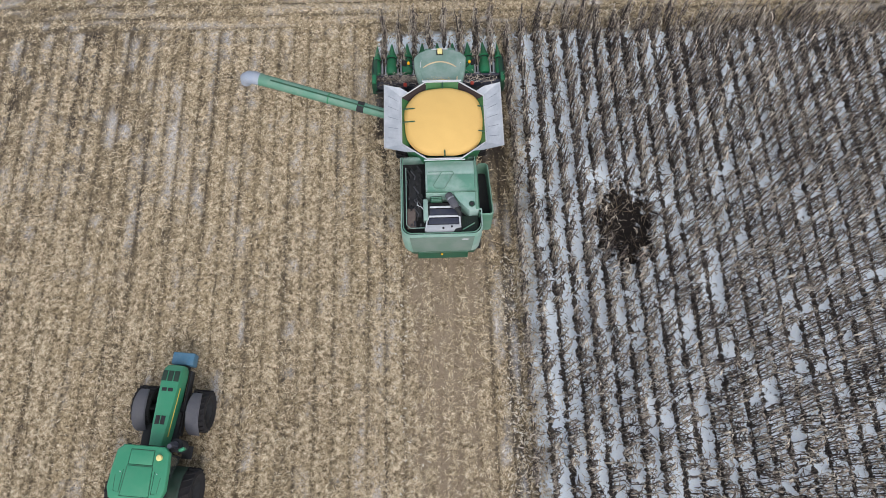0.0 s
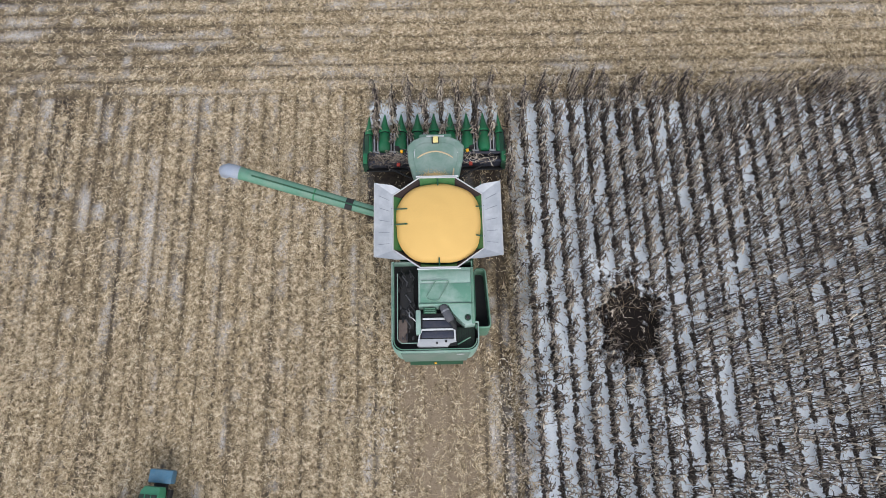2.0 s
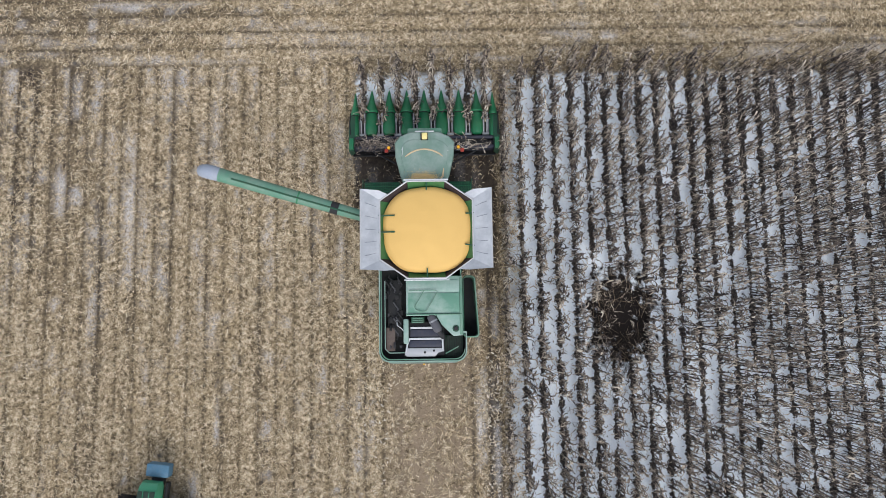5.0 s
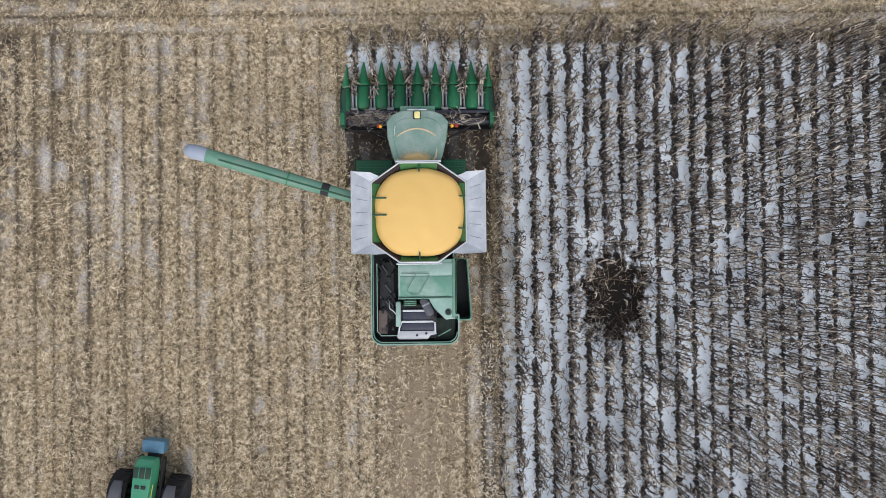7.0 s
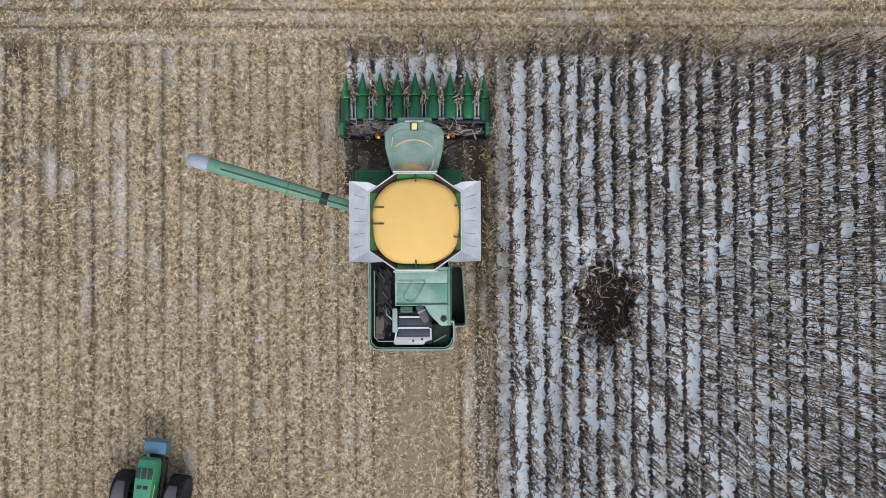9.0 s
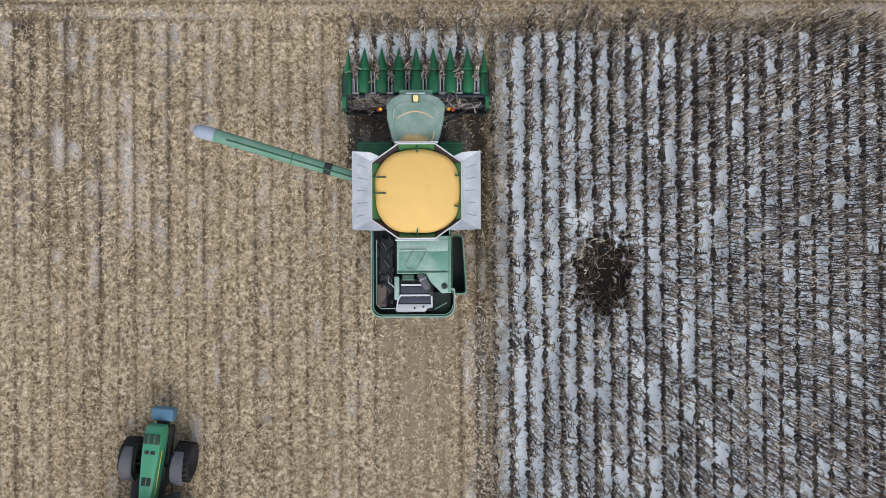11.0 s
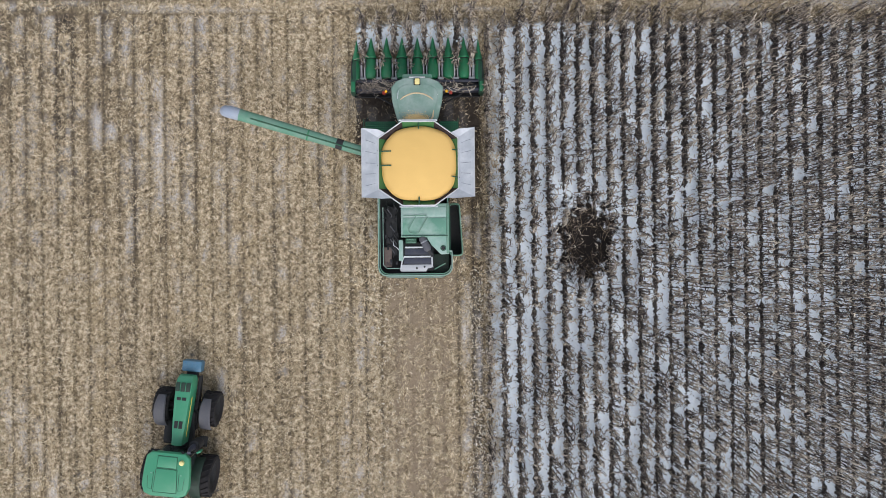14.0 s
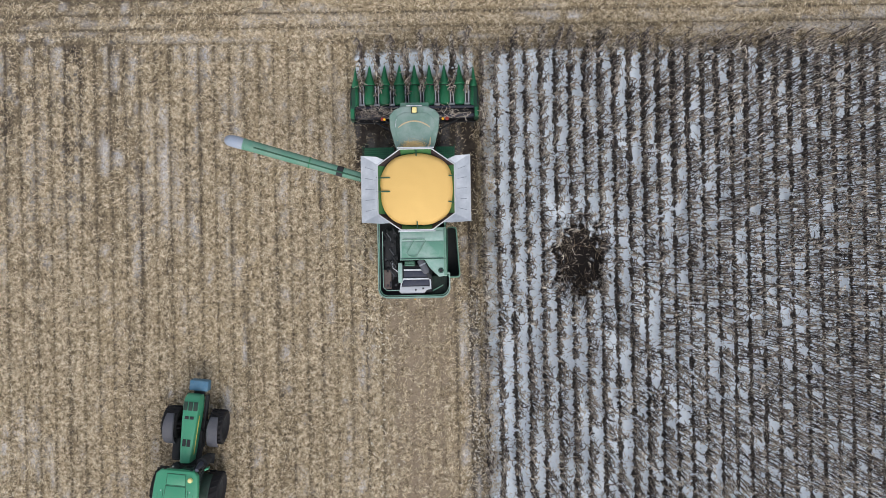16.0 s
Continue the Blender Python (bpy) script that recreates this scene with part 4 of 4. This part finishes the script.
part("deck_edge", box((0.12, 2.2, 0.1), (1.36, -2.9, 3.6), bevel=0.03), GREEN_FADED, deck)
cap = part("fuel_cap", lathe([(0.004, 0), (0.085, 0), (0.085, 0.05), (0.06, 0.07), (0.004, 0.07)], pose(1.15, -3.76, 3.62), 16), BLACK, deck, "black filler cap")
part("cap_ring", lathe([(0.09, 0), (0.13, 0), (0.13, 0.02), (0.09, 0.02)], pose(1.15, -3.76, 3.62), 16), GREEN_DARK, cap)

# opened side panel on the right, black inside
side_o, side_i = ([(x + 0.06 * (x > 1.7) * (-2.6 - y), y) for x, y in rounded(*q, 5)] for q in ((1.44, 1.98, -4.12, -1.72, 0.16), (1.48, 1.93, -4.07, -1.76, 0.13)))
part("side_panel", loft([[(x, y, 1.6) for x, y in side_o], [(x, y, 3.28) for x, y in side_o], [(x, y, 3.33) for x, y in side_i], [(x, y, 2.3) for x, y in side_i]], caps=False), GREEN_FADED, combine, "swung-open dusty green side panel")
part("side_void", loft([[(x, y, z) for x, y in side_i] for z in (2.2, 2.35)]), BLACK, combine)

# engine: belts, pipes, radiator, air cleaner
bay = part("engine_block", box((0.55, 2.2, 0.35), (-1.2, -2.95, 2.92), bevel=0.05), BLACK, combine, "black engine and belts")
for k in range(30):
    px, py = -1.55 + 0.6 * rng.random(), -4.5 + 2.6 * rng.random()
    r = 0.05 + 0.1 * rng.random()
    if k % 3 == 0:
        part("pulley", lathe([(0.01, -0.04), (r, -0.04), (r * 0.8, 0), (r, 0.04), (0.01, 0.04)], pose(px, py, 3.05 + 0.1 * rng.random(), 0, 90, 0), 14), OILY_STEEL if k % 2 else BLACK, bay)
    elif k % 3 == 1:
        part("engine_pipe", tube([(px, py, 2.95), (px + 0.08, py + 0.2, 3.2), (px - 0.1, py + 0.45, 3.22), (px - 0.05, py + 0.6, 3.0)], 0.022 + 0.02 * rng.random(), 7), (OILY_STEEL, BLACK)[k % 2], bay)
    else:
        part("engine_box", box((0.16, 0.2, 0.2), (px, py, 3.05), (0, 0, 20 * rng.random()), 0.02), BLACK, bay)
part("white_hose", tube([(-0.75, -3.95, 3.3), (-0.95, -3.72, 3.38), (-1.1, -3.62, 3.3), (-1.12, -3.4, 3.15)], 0.018, 6), WHITE, bay)
part("bay_shield", box((0.34, 0.9, 0.1), (-1.36, -4.15, 3.12), bevel=0.02), DUSTY_BROWN, bay, "dusty brown cover in the engine bay")
part("bay_rail", tube([(-1.56, -1.9, 3.36), (-1.56, -4.5, 3.36), (-1.4, -4.66, 3.36), (-0.8, -4.66, 3.36)], 0.018, 6), GREEN_PALE, bay)

rad = part("radiator_frame", box((1.5, 1.3, 0.35), (-0.04, -4.14, 3.05), bevel=0.03), BLACK, combine, "black radiator housing with white bars")
for x, y, w in ((-0.10, -3.72, 0.98), (0.0, -4.14, 1.28)):
    part("white_bar", box((w, 0.075, 0.05), (x, y, 3.30), bevel=0.012), WHITE, rad, "white cross bar")
part("white_bar", tube([(-0.62, -4.14, 3.3), (-0.72, -4.36, 3.3), (-0.76, -4.62, 3.28)], 0.03, 6), WHITE, rad)
part("white_bar", tube([(0.63, -3.98, 3.3), (0.65, -4.55, 3.3)], 0.035, 6), WHITE, rad)
part("rear_plate", prism([(-0.78, -4.50), (0.66, -4.50), (0.70, -4.62), (0.46, -4.68), (0.36, -4.82), (-0.74, -4.82), (-0.82, -4.74)], 3.1, 3.27, 0.02), GALV, rad, "pale grey plate with bolts")
for x, y in ((-0.05, -4.66), (0.3, -4.60)):
    part("bolt", disc(0.045, 0.04, pose(x, y, 3.27), 10), BLACK, rad)
part("radiator_screen", box((1.16, 0.3, 0.03), (-0.02, -3.93, 3.24), bevel=0.008), DARK_BLUE, rad)
part("radiator_screen", box((1.24, 0.26, 0.03), (-0.02, -4.33, 3.24), bevel=0.008), DARK_BLUE, rad)
part("side_tank", box((0.2, 0.95, 0.4), (-0.76, -3.85, 3.2), bevel=0.05), GREEN_PALE, combine, "dusty pale green tank")
part("step_box", box((0.5, 0.24, 0.12), (-0.3, -3.42, 3.38), bevel=0.03), GREEN_DARK, combine)
for k in range(3):
    part("step_slot", box((0.42, 0.03, 0.03), (-0.3, -3.35 - 0.075 * k, 3.45), bevel=0.006), GREEN_FADED, combine)
can = part("air_cleaner", tube([(0.18, -3.24, 3.55), (0.21, -3.30, 3.55), (0.46, -3.80, 3.55), (0.50, -3.88, 3.55)], [0.12, 0.165, 0.165, 0.11], 16), GREY_PLASTIC, combine, "grey air cleaner canister")
part("canister_pipe", tube([(0.48, -3.84, 3.55), (0.62, -4.0, 3.45), (0.66, -4.15, 3.2), (0.62, -4.2, 2.95)], 0.09, 10), BLACK, can)
part("canister_band", tube([(0.28, -3.44, 3.55), (0.31, -3.50, 3.55)], 0.175, 16), STEEL, can)
# grating coloured near black to stand for the darkness of the hole there
part("rear_grating", box((0.85, 0.85, 0.06), (1.0, -4.45, 3.0), bevel=0.02), GRATING_GREEN, combine)
gr = bmesh.new()
for j in range(9):
    box((0.02, 0.8, 0.04), (0.64 + 0.09 * j, -4.45, 3.05), (0, 0, 0), 0, gr)
part("grating", gr, BLACK, combine)
part("rear_brace", tube([(0.75, -4.72, 3.2), (1.25, -4.45, 3.25)], 0.025, 6), GREEN_FADED, combine)

# rear hood and straw chopper
part("rear_hood", loft([[(x, y, z) for x, y in rounded(-1.45 + d, 1.23 - d, -5.06 - d, -4.99, 0.03, 2)] for d, z in ((0.0, 3.2), (0.02, 2.9), (0.06, 2.4), (0.1, 1.9))]), HOOD_GREEN, combine, "greyed green rear hood")
part("hood_plate", disc(0.16, 0.015, pose(0.85, -5.062, 3.02, 84, 0, 0) @ Matrix.Diagonal((1, 0.45, 1, 1)), 20), GALV, combine, "pale oval plate")
part("straw_chopper", loft([[(x, y, z) for y, z in ((-4.9, 1.65), (-5.1, 1.55), (-5.2, 1.15), (-4.9, 0.95))] for x in (-1.15, 1.0)]), GREEN_DARK, combine, "dark green straw chopper")
part("rear_light", box((0.1, 0.06, 0.08), (-0.12, -5.2, 1.62), bevel=0.015), AMBER, combine, "small amber rear light")

# wheels and axle
part("front_axle", tube([(-1.6, 0.95, 0.95), (1.6, 0.95, 0.95)], 0.16, 10), GREEN_DARK, combine)
part("rear_axle", tube([(-1.4, -3.9, 0.68), (1.4, -3.9, 0.68)], 0.11, 10), GREEN_DARK, combine)
for s in (-1, 1):
    wheel(combine, s * 1.72, 0.95, 0.98, 0.78, YELLOW)
    wheel(combine, s * 1.38, -3.9, 0.68, 0.5, YELLOW)

# unloading auger swung out to the side
A0, A1 = Vector((-1.75, 0.42, 3.55)), Vector((-7.75, 2.2, 4.05))
way = (A1 - A0).normalized()
sidew = way.cross(Vector((0, 0, 1))).normalized()
auger = part("unloading_auger", tube([A0, A0 + way * 0.6, A0 + way * 0.61, A0 + way * 3.2, A1], [0.22, 0.22, 0.215, 0.245, 0.26], 16), GREEN_FADED, combine, "dusty green unloading auger swung out")
part("auger_spine", tube([A0 + way * 0.4 + Vector((0, 0, 0.215)) - sidew * 0.05, A1 - way * 0.5 + Vector((0, 0, 0.255)) - sidew * 0.05], 0.035, 6), GREEN_DARK, auger)
part("auger_band", tube([A0 + way * 1.62, A0 + way * 1.92], 0.24, 16), BLACK, auger, "black clamp band")
part("auger_flange", tube([A0 + way * 3.18, A0 + way * 3.24], 0.262, 16), GREEN, auger)
part("auger_flange", tube([A1 - way * 0.05, A1 + way * 0.04], 0.275, 16), GREEN_FADED, auger)
part("auger_spout", tube([A1 + way * 0.02, A1 + way * 0.28 + Vector((0, 0, 0.01)), A1 + way * 0.55 - Vector((0, 0, 0.06)), A1 + way * 0.75 - Vector((0, 0, 0.25)), A1 + way * 0.8 - Vector((0, 0, 0.55))], [0.265, 0.28, 0.275, 0.25, 0.23], 14), SPOUT, auger, "blue-grey rubber spout")
part("auger_elbow", tube([(-1.72, 0.36, 2.4), (-1.74, 0.38, 3.1), (-1.75, 0.40, 3.45), A0 + way * 0.12], [0.2, 0.22, 0.23, 0.21], 14), GREEN_DARK, combine, "dark green auger elbow")

# torn stalks caught behind the row units
n = 520
sd = np.where(rng.random(n) < 0.86, -1, 1)
px = np.where(sd < 0, rng.uniform(-2.95, -0.9, n), rng.uniform(1.1, 2.7, n))
base = np.stack([px, rng.normal(4.10, 0.16, n), 0.85 + rng.uniform(0, 0.18, n)], 1)
az = rng.uniform(0, math.tau, n)
ln = np.where(sd < 0, rng.uniform(0.1, 0.4, n), rng.uniform(0.2, 0.75, n))
out = np.stack([np.cos(az), np.sin(az) * 0.6, rng.normal(0, 0.15, n)], 1) * ln[:, None]
wide = np.stack([-np.sin(az), np.cos(az), 0 * az], 1)
w = rng.uniform(0.012, 0.03, n)
trash = raw_mesh("torn_stalks", [strips(base, [-out * 0.5, rng.normal(0, 0.05, (n, 3)), out * 0.5], [w, w, w * 0.5], wide)], LEAF)
tagged(trash, "torn pale maize stalks lying on the header", "stalks", kind="stuff")


# ---- the tractor ----
TR = pose(-11.55, -13.95, 0, 0, 0, -6.5)
tractor = thing("tractor", "bright green tractor with blue front weight and black tyres", "tractor", TR)
part("chassis", box((0.6, 5.0, 0.5), (0, 1.5, 1.0), bevel=0.06), BLACK, tractor, "black chassis")


def hood_ring(y, w, z, zb=1.25):
    return [(-w, y, zb), (-w * 1.02, y, z - 0.25), (-w * 0.85, y, z - 0.06), (-w * 0.45, y, z), (w * 0.45, y, z), (w * 0.85, y, z - 0.06), (w * 1.02, y, z - 0.25), (w, y, zb)]


hood = part("engine_hood", loft([hood_ring(1.08, 0.27, 2.15), hood_ring(1.9, 0.335, 2.12), hood_ring(3.0, 0.40, 2.05), hood_ring(3.8, 0.43, 1.97), hood_ring(4.12, 0.415, 1.88), hood_ring(4.28, 0.36, 1.70)]), TRACTOR_GREEN, tractor, "long green tapered hood")
for y, w, x in ((3.25, 0.19, 0.125), (2.05, 0.17, 0.105)):
    for s in (-1, 1):
        part("hood_vent", box((w, 0.14 if y > 2.5 else 0.34, 0.03), (s * x, y, 2.035 if y > 2.5 else 2.12), (-4, 0, 0), 0.01), BLACK, hood, "black vent")
for s in (-1, 0, 1):
    part("grille", box((0.2, 0.42, 0.03), (s * 0.24, 3.8, 1.978), (-6, s * 8, 0), 0.01), GRATING_GREEN, hood)
    part("grille_bar", box((0.03, 0.44, 0.04), (s * 0.25 + 0.128, 3.8, 1.98), (-6, 0, 0), 0.008), TRACTOR_GREEN, hood)
part("stripe", box((0.02, 1.9, 0.06), (0.385, 2.4, 1.84), (0, 0, -3), 0.005), YELLOW, hood, "yellow stripe")
part("front_weight", box((0.92, 0.52, 0.55), (0.06, 4.66, 0.95), bevel=0.06), BLUE, tractor, "faded blue weight block")
part("weight_carrier", box((0.5, 0.7, 0.3), (0.05, 4.35, 0.9), bevel=0.03), BLACK, tractor)
part("front_axle", tube([(-1.0, 2.65, 0.8), (1.0, 2.65, 0.8)], 0.13, 10), BLACK, tractor)
# black blocks added to fill the dark shade between hood and wheels
part("axle_housing", box((1.3, 0.6, 0.42), (0.0, 2.65, 0.86), bevel=0.12), BLACK, tractor, "black front axle housing")
part("underhood_shade_block", box((1.0, 1.5, 0.35), (0.0, 1.75, 1.12), bevel=0.08), BLACK, tractor, "black block standing for the shade under the hood")
part("rear_axle", tube([(-1.1, -0.55, 0.95), (1.1, -0.55, 0.95)], 0.18, 10), BLACK, tractor)
for s in (-1, 1):
    wheel(tractor, s * 1.12, 2.65, 0.84, 0.74, BLACK)
    wheel(tractor, s * 1.25, -0.55, 0.98, 0.78, BLACK)
    fen = [[(s * 1.07 + dx * 0.27 * min(1.0, 0.45 + 0.6 * math.sin(radians((a - 40) * 1.2)) ** 0.5), 2.6 + 0.95 * math.cos(radians(a)), 0.84 + 0.95 * math.sin(radians(a)) + dz) for dx, dz in ((-1, 0), (-0.8, 0.05), (0.8, 0.05), (1, 0), (0.9, -0.03), (-0.9, -0.03))] for a in range(46, 173, 7)]
    part("front_fender", loft(fen), GREY_PLASTIC, tractor, "grey front fender")
    fen = [[(s * 0.98 + dx * 0.27, -0.55 + 1.08 * math.cos(radians(a)), 0.95 + 1.08 * math.sin(radians(a)) + dz) for dx, dz in ((-1, 0), (-0.8, 0.04), (0.8, 0.04), (1, 0), (0.9, -0.04), (-0.9, -0.04))] for a in range(25, 161, 15)]
    part("rear_fender", loft(fen), GRATING_GREEN, tractor, "blackened green rear fender")
tcab = rounded(-0.82, 0.82, -0.9, 0.85, 0.2, 4)
part("cab", loft([[(x * 0.95, y, 1.3) for x, y in tcab], [(x, y, 2.0) for x, y in tcab], [(x * 0.92, y * 0.95, 2.85) for x, y in tcab]]), GLASS, tractor, "dark glazed cab")
part("cab_floor", box((1.4, 1.5, 0.08), (0, 0, 1.34), bevel=0.01), BLACK, tractor)
part("cab_seat", box((0.5, 0.5, 0.45), (0, -0.2, 1.65), bevel=0.08), BLACK, tractor)
part("seat_back", box((0.5, 0.14, 0.7), (0, -0.45, 2.1), (-8, 0, 0), 0.06), BLACK, tractor)
for px, py in ((-0.76, 0.74), (0.76, 0.74), (-0.76, -0.78), (0.76, -0.78)):
    part("cab_pillar", tube([(px, py, 1.3), (px * 1.03, py * 1.03, 2.0), (px * 0.95, py * 0.98, 2.85)], 0.05, 8), BLACK, tractor)
tr_roof = [(-0.76, 1.0), (0.76, 1.0), (0.98, 0.8), (1.05, 0.2), (1.08, -0.55), (0.95, -0.9), (0.65, -1.02), (-0.65, -1.02), (-0.95, -0.9), (-1.08, -0.55), (-1.05, 0.2), (-0.98, 0.8)]
troof = part("cab_roof", prism(tr_roof, 2.82, 3.06, 0.09), TRACTOR_GREEN, tractor, "smooth bright green cab roof")
part("roof_hatch", prism([(-0.42, 0.82), (0.42, 0.82), (0.44, 0.32), (-0.44, 0.32)], 3.05, 3.085, 0.015), TRACTOR_GREEN, troof)
for seam in ([(-0.44, 0.84), (0.44, 0.84), (0.46, 0.30), (-0.46, 0.30)], [(-0.48, 0.26), (0.48, 0.26), (0.54, -0.82), (-0.54, -0.82)]):
    part("roof_seam", tube([(x, y, 3.062) for x, y in seam], 0.014, 5, closed=True), GREEN_DARK, troof)
part("roof_panel", prism([(-0.46, 0.24), (0.46, 0.24), (0.52, -0.8), (-0.52, -0.8)], 3.05, 3.08, 0.015), TRACTOR_GREEN, troof)
for s in (-1, 1):
    part("roof_groove", tube([(s * 0.58, 0.1, 3.06), (s * 0.6, -0.7, 3.06), (s * 0.8, -0.66, 3.055), (s * 0.84, -0.1, 3.055)], 0.012, 5), GREEN_DARK, troof)
    part("roof_bolt", box((0.035, 0.035, 0.03), (s * 0.68, 0.02, 3.07), bevel=0.006), WHITE, troof)
    part("work_light", box((0.14, 0.08, 0.1), (s * 0.62, 1.0, 2.92), bevel=0.02), BLACK, troof)
part("beacon", lathe([(0.004, 0), (0.115, 0), (0.12, 0.06), (0.09, 0.12), (0.004, 0.13)], pose(0.66, 0.60, 3.06), 16), CREAM, troof, "round pale yellow receiver dome")
exh = part("exhaust_stack", tube([(0.86, 1.15, 1.2), (0.86, 1.15, 2.3), (0.86, 1.13, 2.75), (0.88, 1.05, 2.95)], [0.13, 0.14, 0.09, 0.09], 12), DARK_BLUE, tractor, "dark exhaust stack")
part("exhaust_shield", tube([(0.86, 1.15, 1.5), (0.86, 1.15, 2.2)], 0.26, 12), BLACK, exh)
marm = part("mirror_arm", tube([(0.8, 0.85, 2.5), (1.15, 1.0, 2.5)], 0.02, 6), BLACK, tractor)
part("mirror", box((0.22, 0.1, 0.3), (1.2, 1.0, 2.4), (0, 0, 30), 0.03), TRACTOR_GREEN, marm)
part("mirror_arm", tube([(-0.8, 0.85, 2.5), (-1.0, 0.9, 2.5)], 0.02, 6), BLACK, tractor)
for s in (-1, 1):
    part("step", box((0.4, 0.5, 0.06), (s * 0.85, 1.0, 0.75), bevel=0.01), BLACK, tractor)
    part("lift_arm", tube([(s * 0.4, -1.1, 0.9), (s * 0.5, -1.8, 0.65)], 0.05, 8), BLACK, tractor)
# black rails and side tank help fill the shade along the chassis
for s in (-1, 1):
    part("frame_rail", box((0.12, 2.6, 0.35), (s * 0.48, 2.9, 0.95), bevel=0.03), BLACK, tractor)
    part("fender_arm", tube([(s * 0.5, 2.55, 1.1), (s * 0.95, 2.5, 1.7)], 0.04, 6), BLACK, tractor)
part("fuel_tank", box((0.42, 1.1, 0.6), (-0.78, 1.45, 0.85), bevel=0.1), BLACK, tractor, "black fuel tank beside the cab steps")
part("rear_hitch", box((0.9, 0.4, 0.5), (0.0, -1.15, 1.0), bevel=0.05), BLACK, tractor)

# ---- the grain trailer ----
TL = pose(-12.07, -18.1, 0, 0, 0, -7)
trailer = thing("grain_trailer", "dark green grain trailer with white rim, full of maize", "trailer", TL)
tongue = part("drawbar", loft([[(-0.45, 0.1, 0.75), (0.45, 0.1, 0.75), (0.45, 0.1, 0.95), (-0.45, 0.1, 0.95)], [(-0.09, 3.0, 0.55), (0.09, 3.0, 0.55), (0.09, 3.0, 0.72), (-0.09, 3.0, 0.72)]]), BLACK, trailer, "black tapered drawbar")
part("hitch_eye", lathe([(0.07, -0.04), (0.13, -0.04), (0.13, 0.04), (0.07, 0.04)], pose(0, 3.1, 0.63), 14), STEEL, tongue)
part("frame", box((1.1, 7.6, 0.22), (0, -3.9, 0.9), bevel=0.03), BLACK, trailer)
LX, LY = 1.6, 7.8
part("floor_pan", box((2.7, 7.6, 0.08), (0, -3.95, 1.1), bevel=0.01), BLACK, trailer)
for s in (-1, 1):
    sw = part("side_wall", loft([[(s * 1.35, y, 1.05), (s * 1.42, y, 1.05), (s * LX, y, 3.1), (s * (LX - 0.07), y, 3.1)] for y in (-0.04, -LY)]), GREEN_DARK, trailer, "dark green ribbed side wall")
    for j in range(8):
        part("wall_rib", loft([[(s * 1.42, y, 1.1), (s * 1.5, y, 1.1), (s * (LX + 0.08), y, 3.02), (s * LX, y, 3.02)] for y in (-0.3 - j * 1.04, -0.42 - j * 1.04)]), GREEN_DARK, sw)
    part("rim_rail", tube([(s * (LX - 0.03), 0.05, 3.13), (s * (LX - 0.03), -LY - 0.05, 3.13)], 0.055, 8), WHITE, trailer, "white top rail")
for y in (-0.04, -LY):
    part("end_wall", loft([[(-1.38, y + d, 1.05), (1.38, y + d, 1.05), (LX - 0.03, y + d, 3.1), (-LX + 0.03, y + d, 3.1)] for d in (-0.035, 0.035)]), GREEN_DARK, trailer)
    part("rim_rail", box((2 * LX - 0.02, 0.14, 0.1), (0, y, 3.13), bevel=0.02), WHITE, trailer)
roll = part("tarp_roll", tube([(-1.35, 0.42, 2.35), (-1.3, 0.42, 2.35), (0.95, 0.42, 2.35), (1.0, 0.42, 2.35)], [0.24, 0.27, 0.27, 0.22], 18), GREEN_DARK, trailer, "rolled dark tarpaulin at the trailer front")
for x in (-1.37, -1.02):
    part("roll_ring", lathe([(0.15, -0.02), (0.23, -0.02), (0.23, 0.03), (0.15, 0.03)], pose(x, 0.42, 2.64 if x > -1.2 else 2.60, 12, 0, 0), 20), STEEL, roll)
part("front_box", box((0.62, 0.5, 0.7), (1.28, 0.4, 2.0), bevel=0.05), BLACK, trailer)
part("front_ledge", box((2.9, 0.45, 0.12), (0, 0.35, 1.9), bevel=0.03), BLACK, trailer)
part("box_strap", box((0.05, 0.4, 0.04), (0.96, 0.45, 2.62), (0, 0, 12), 0.01), WHITE, trailer)
for y in (-0.95, -2.35, -3.75, -5.15, -6.55):
    part("cross_cord", tube([(-LX + 0.05, y, 3.12), (-0.9, y - 0.03, 3.06), (0, y - 0.07, 3.03), (0.9, y - 0.05, 3.06), (LX - 0.05, y, 3.12)], 0.018, 6), WHITE, trailer, "white cross cord")
for s in (-1, 1):
    for y in (-3.3, -4.75):
        wheel(trailer, s * 1.25, y, 0.62, 0.5, STEEL)
hb = bmesh.new()
GXN, GYN = 14, 40
grid = [[hb.verts.new((-1.5 + 3.0 * i / GXN, -0.1 - (LY - 0.2) * j / GYN, 2.72 + 0.2 * math.sin(math.pi * i / GXN) ** 0.7 + 0.03 * noise.noise((i * 0.5, j * 0.4, 3)))) for i in range(GXN + 1)] for j in range(GYN + 1)]
for j in range(GYN):
    for i in range(GXN):
        hb.faces.new((grid[j][i], grid[j][i + 1], grid[j + 1][i + 1], grid[j + 1][i]))
bmesh.ops.solidify(hb, geom=hb.faces[:], thickness=0.3)
load = part("trailer_maize", hb, KERNEL, None, smooth=60)
load.matrix_basis = TL
tagged(load, "golden maize load levelled in the trailer", "grain", kind="stuff")
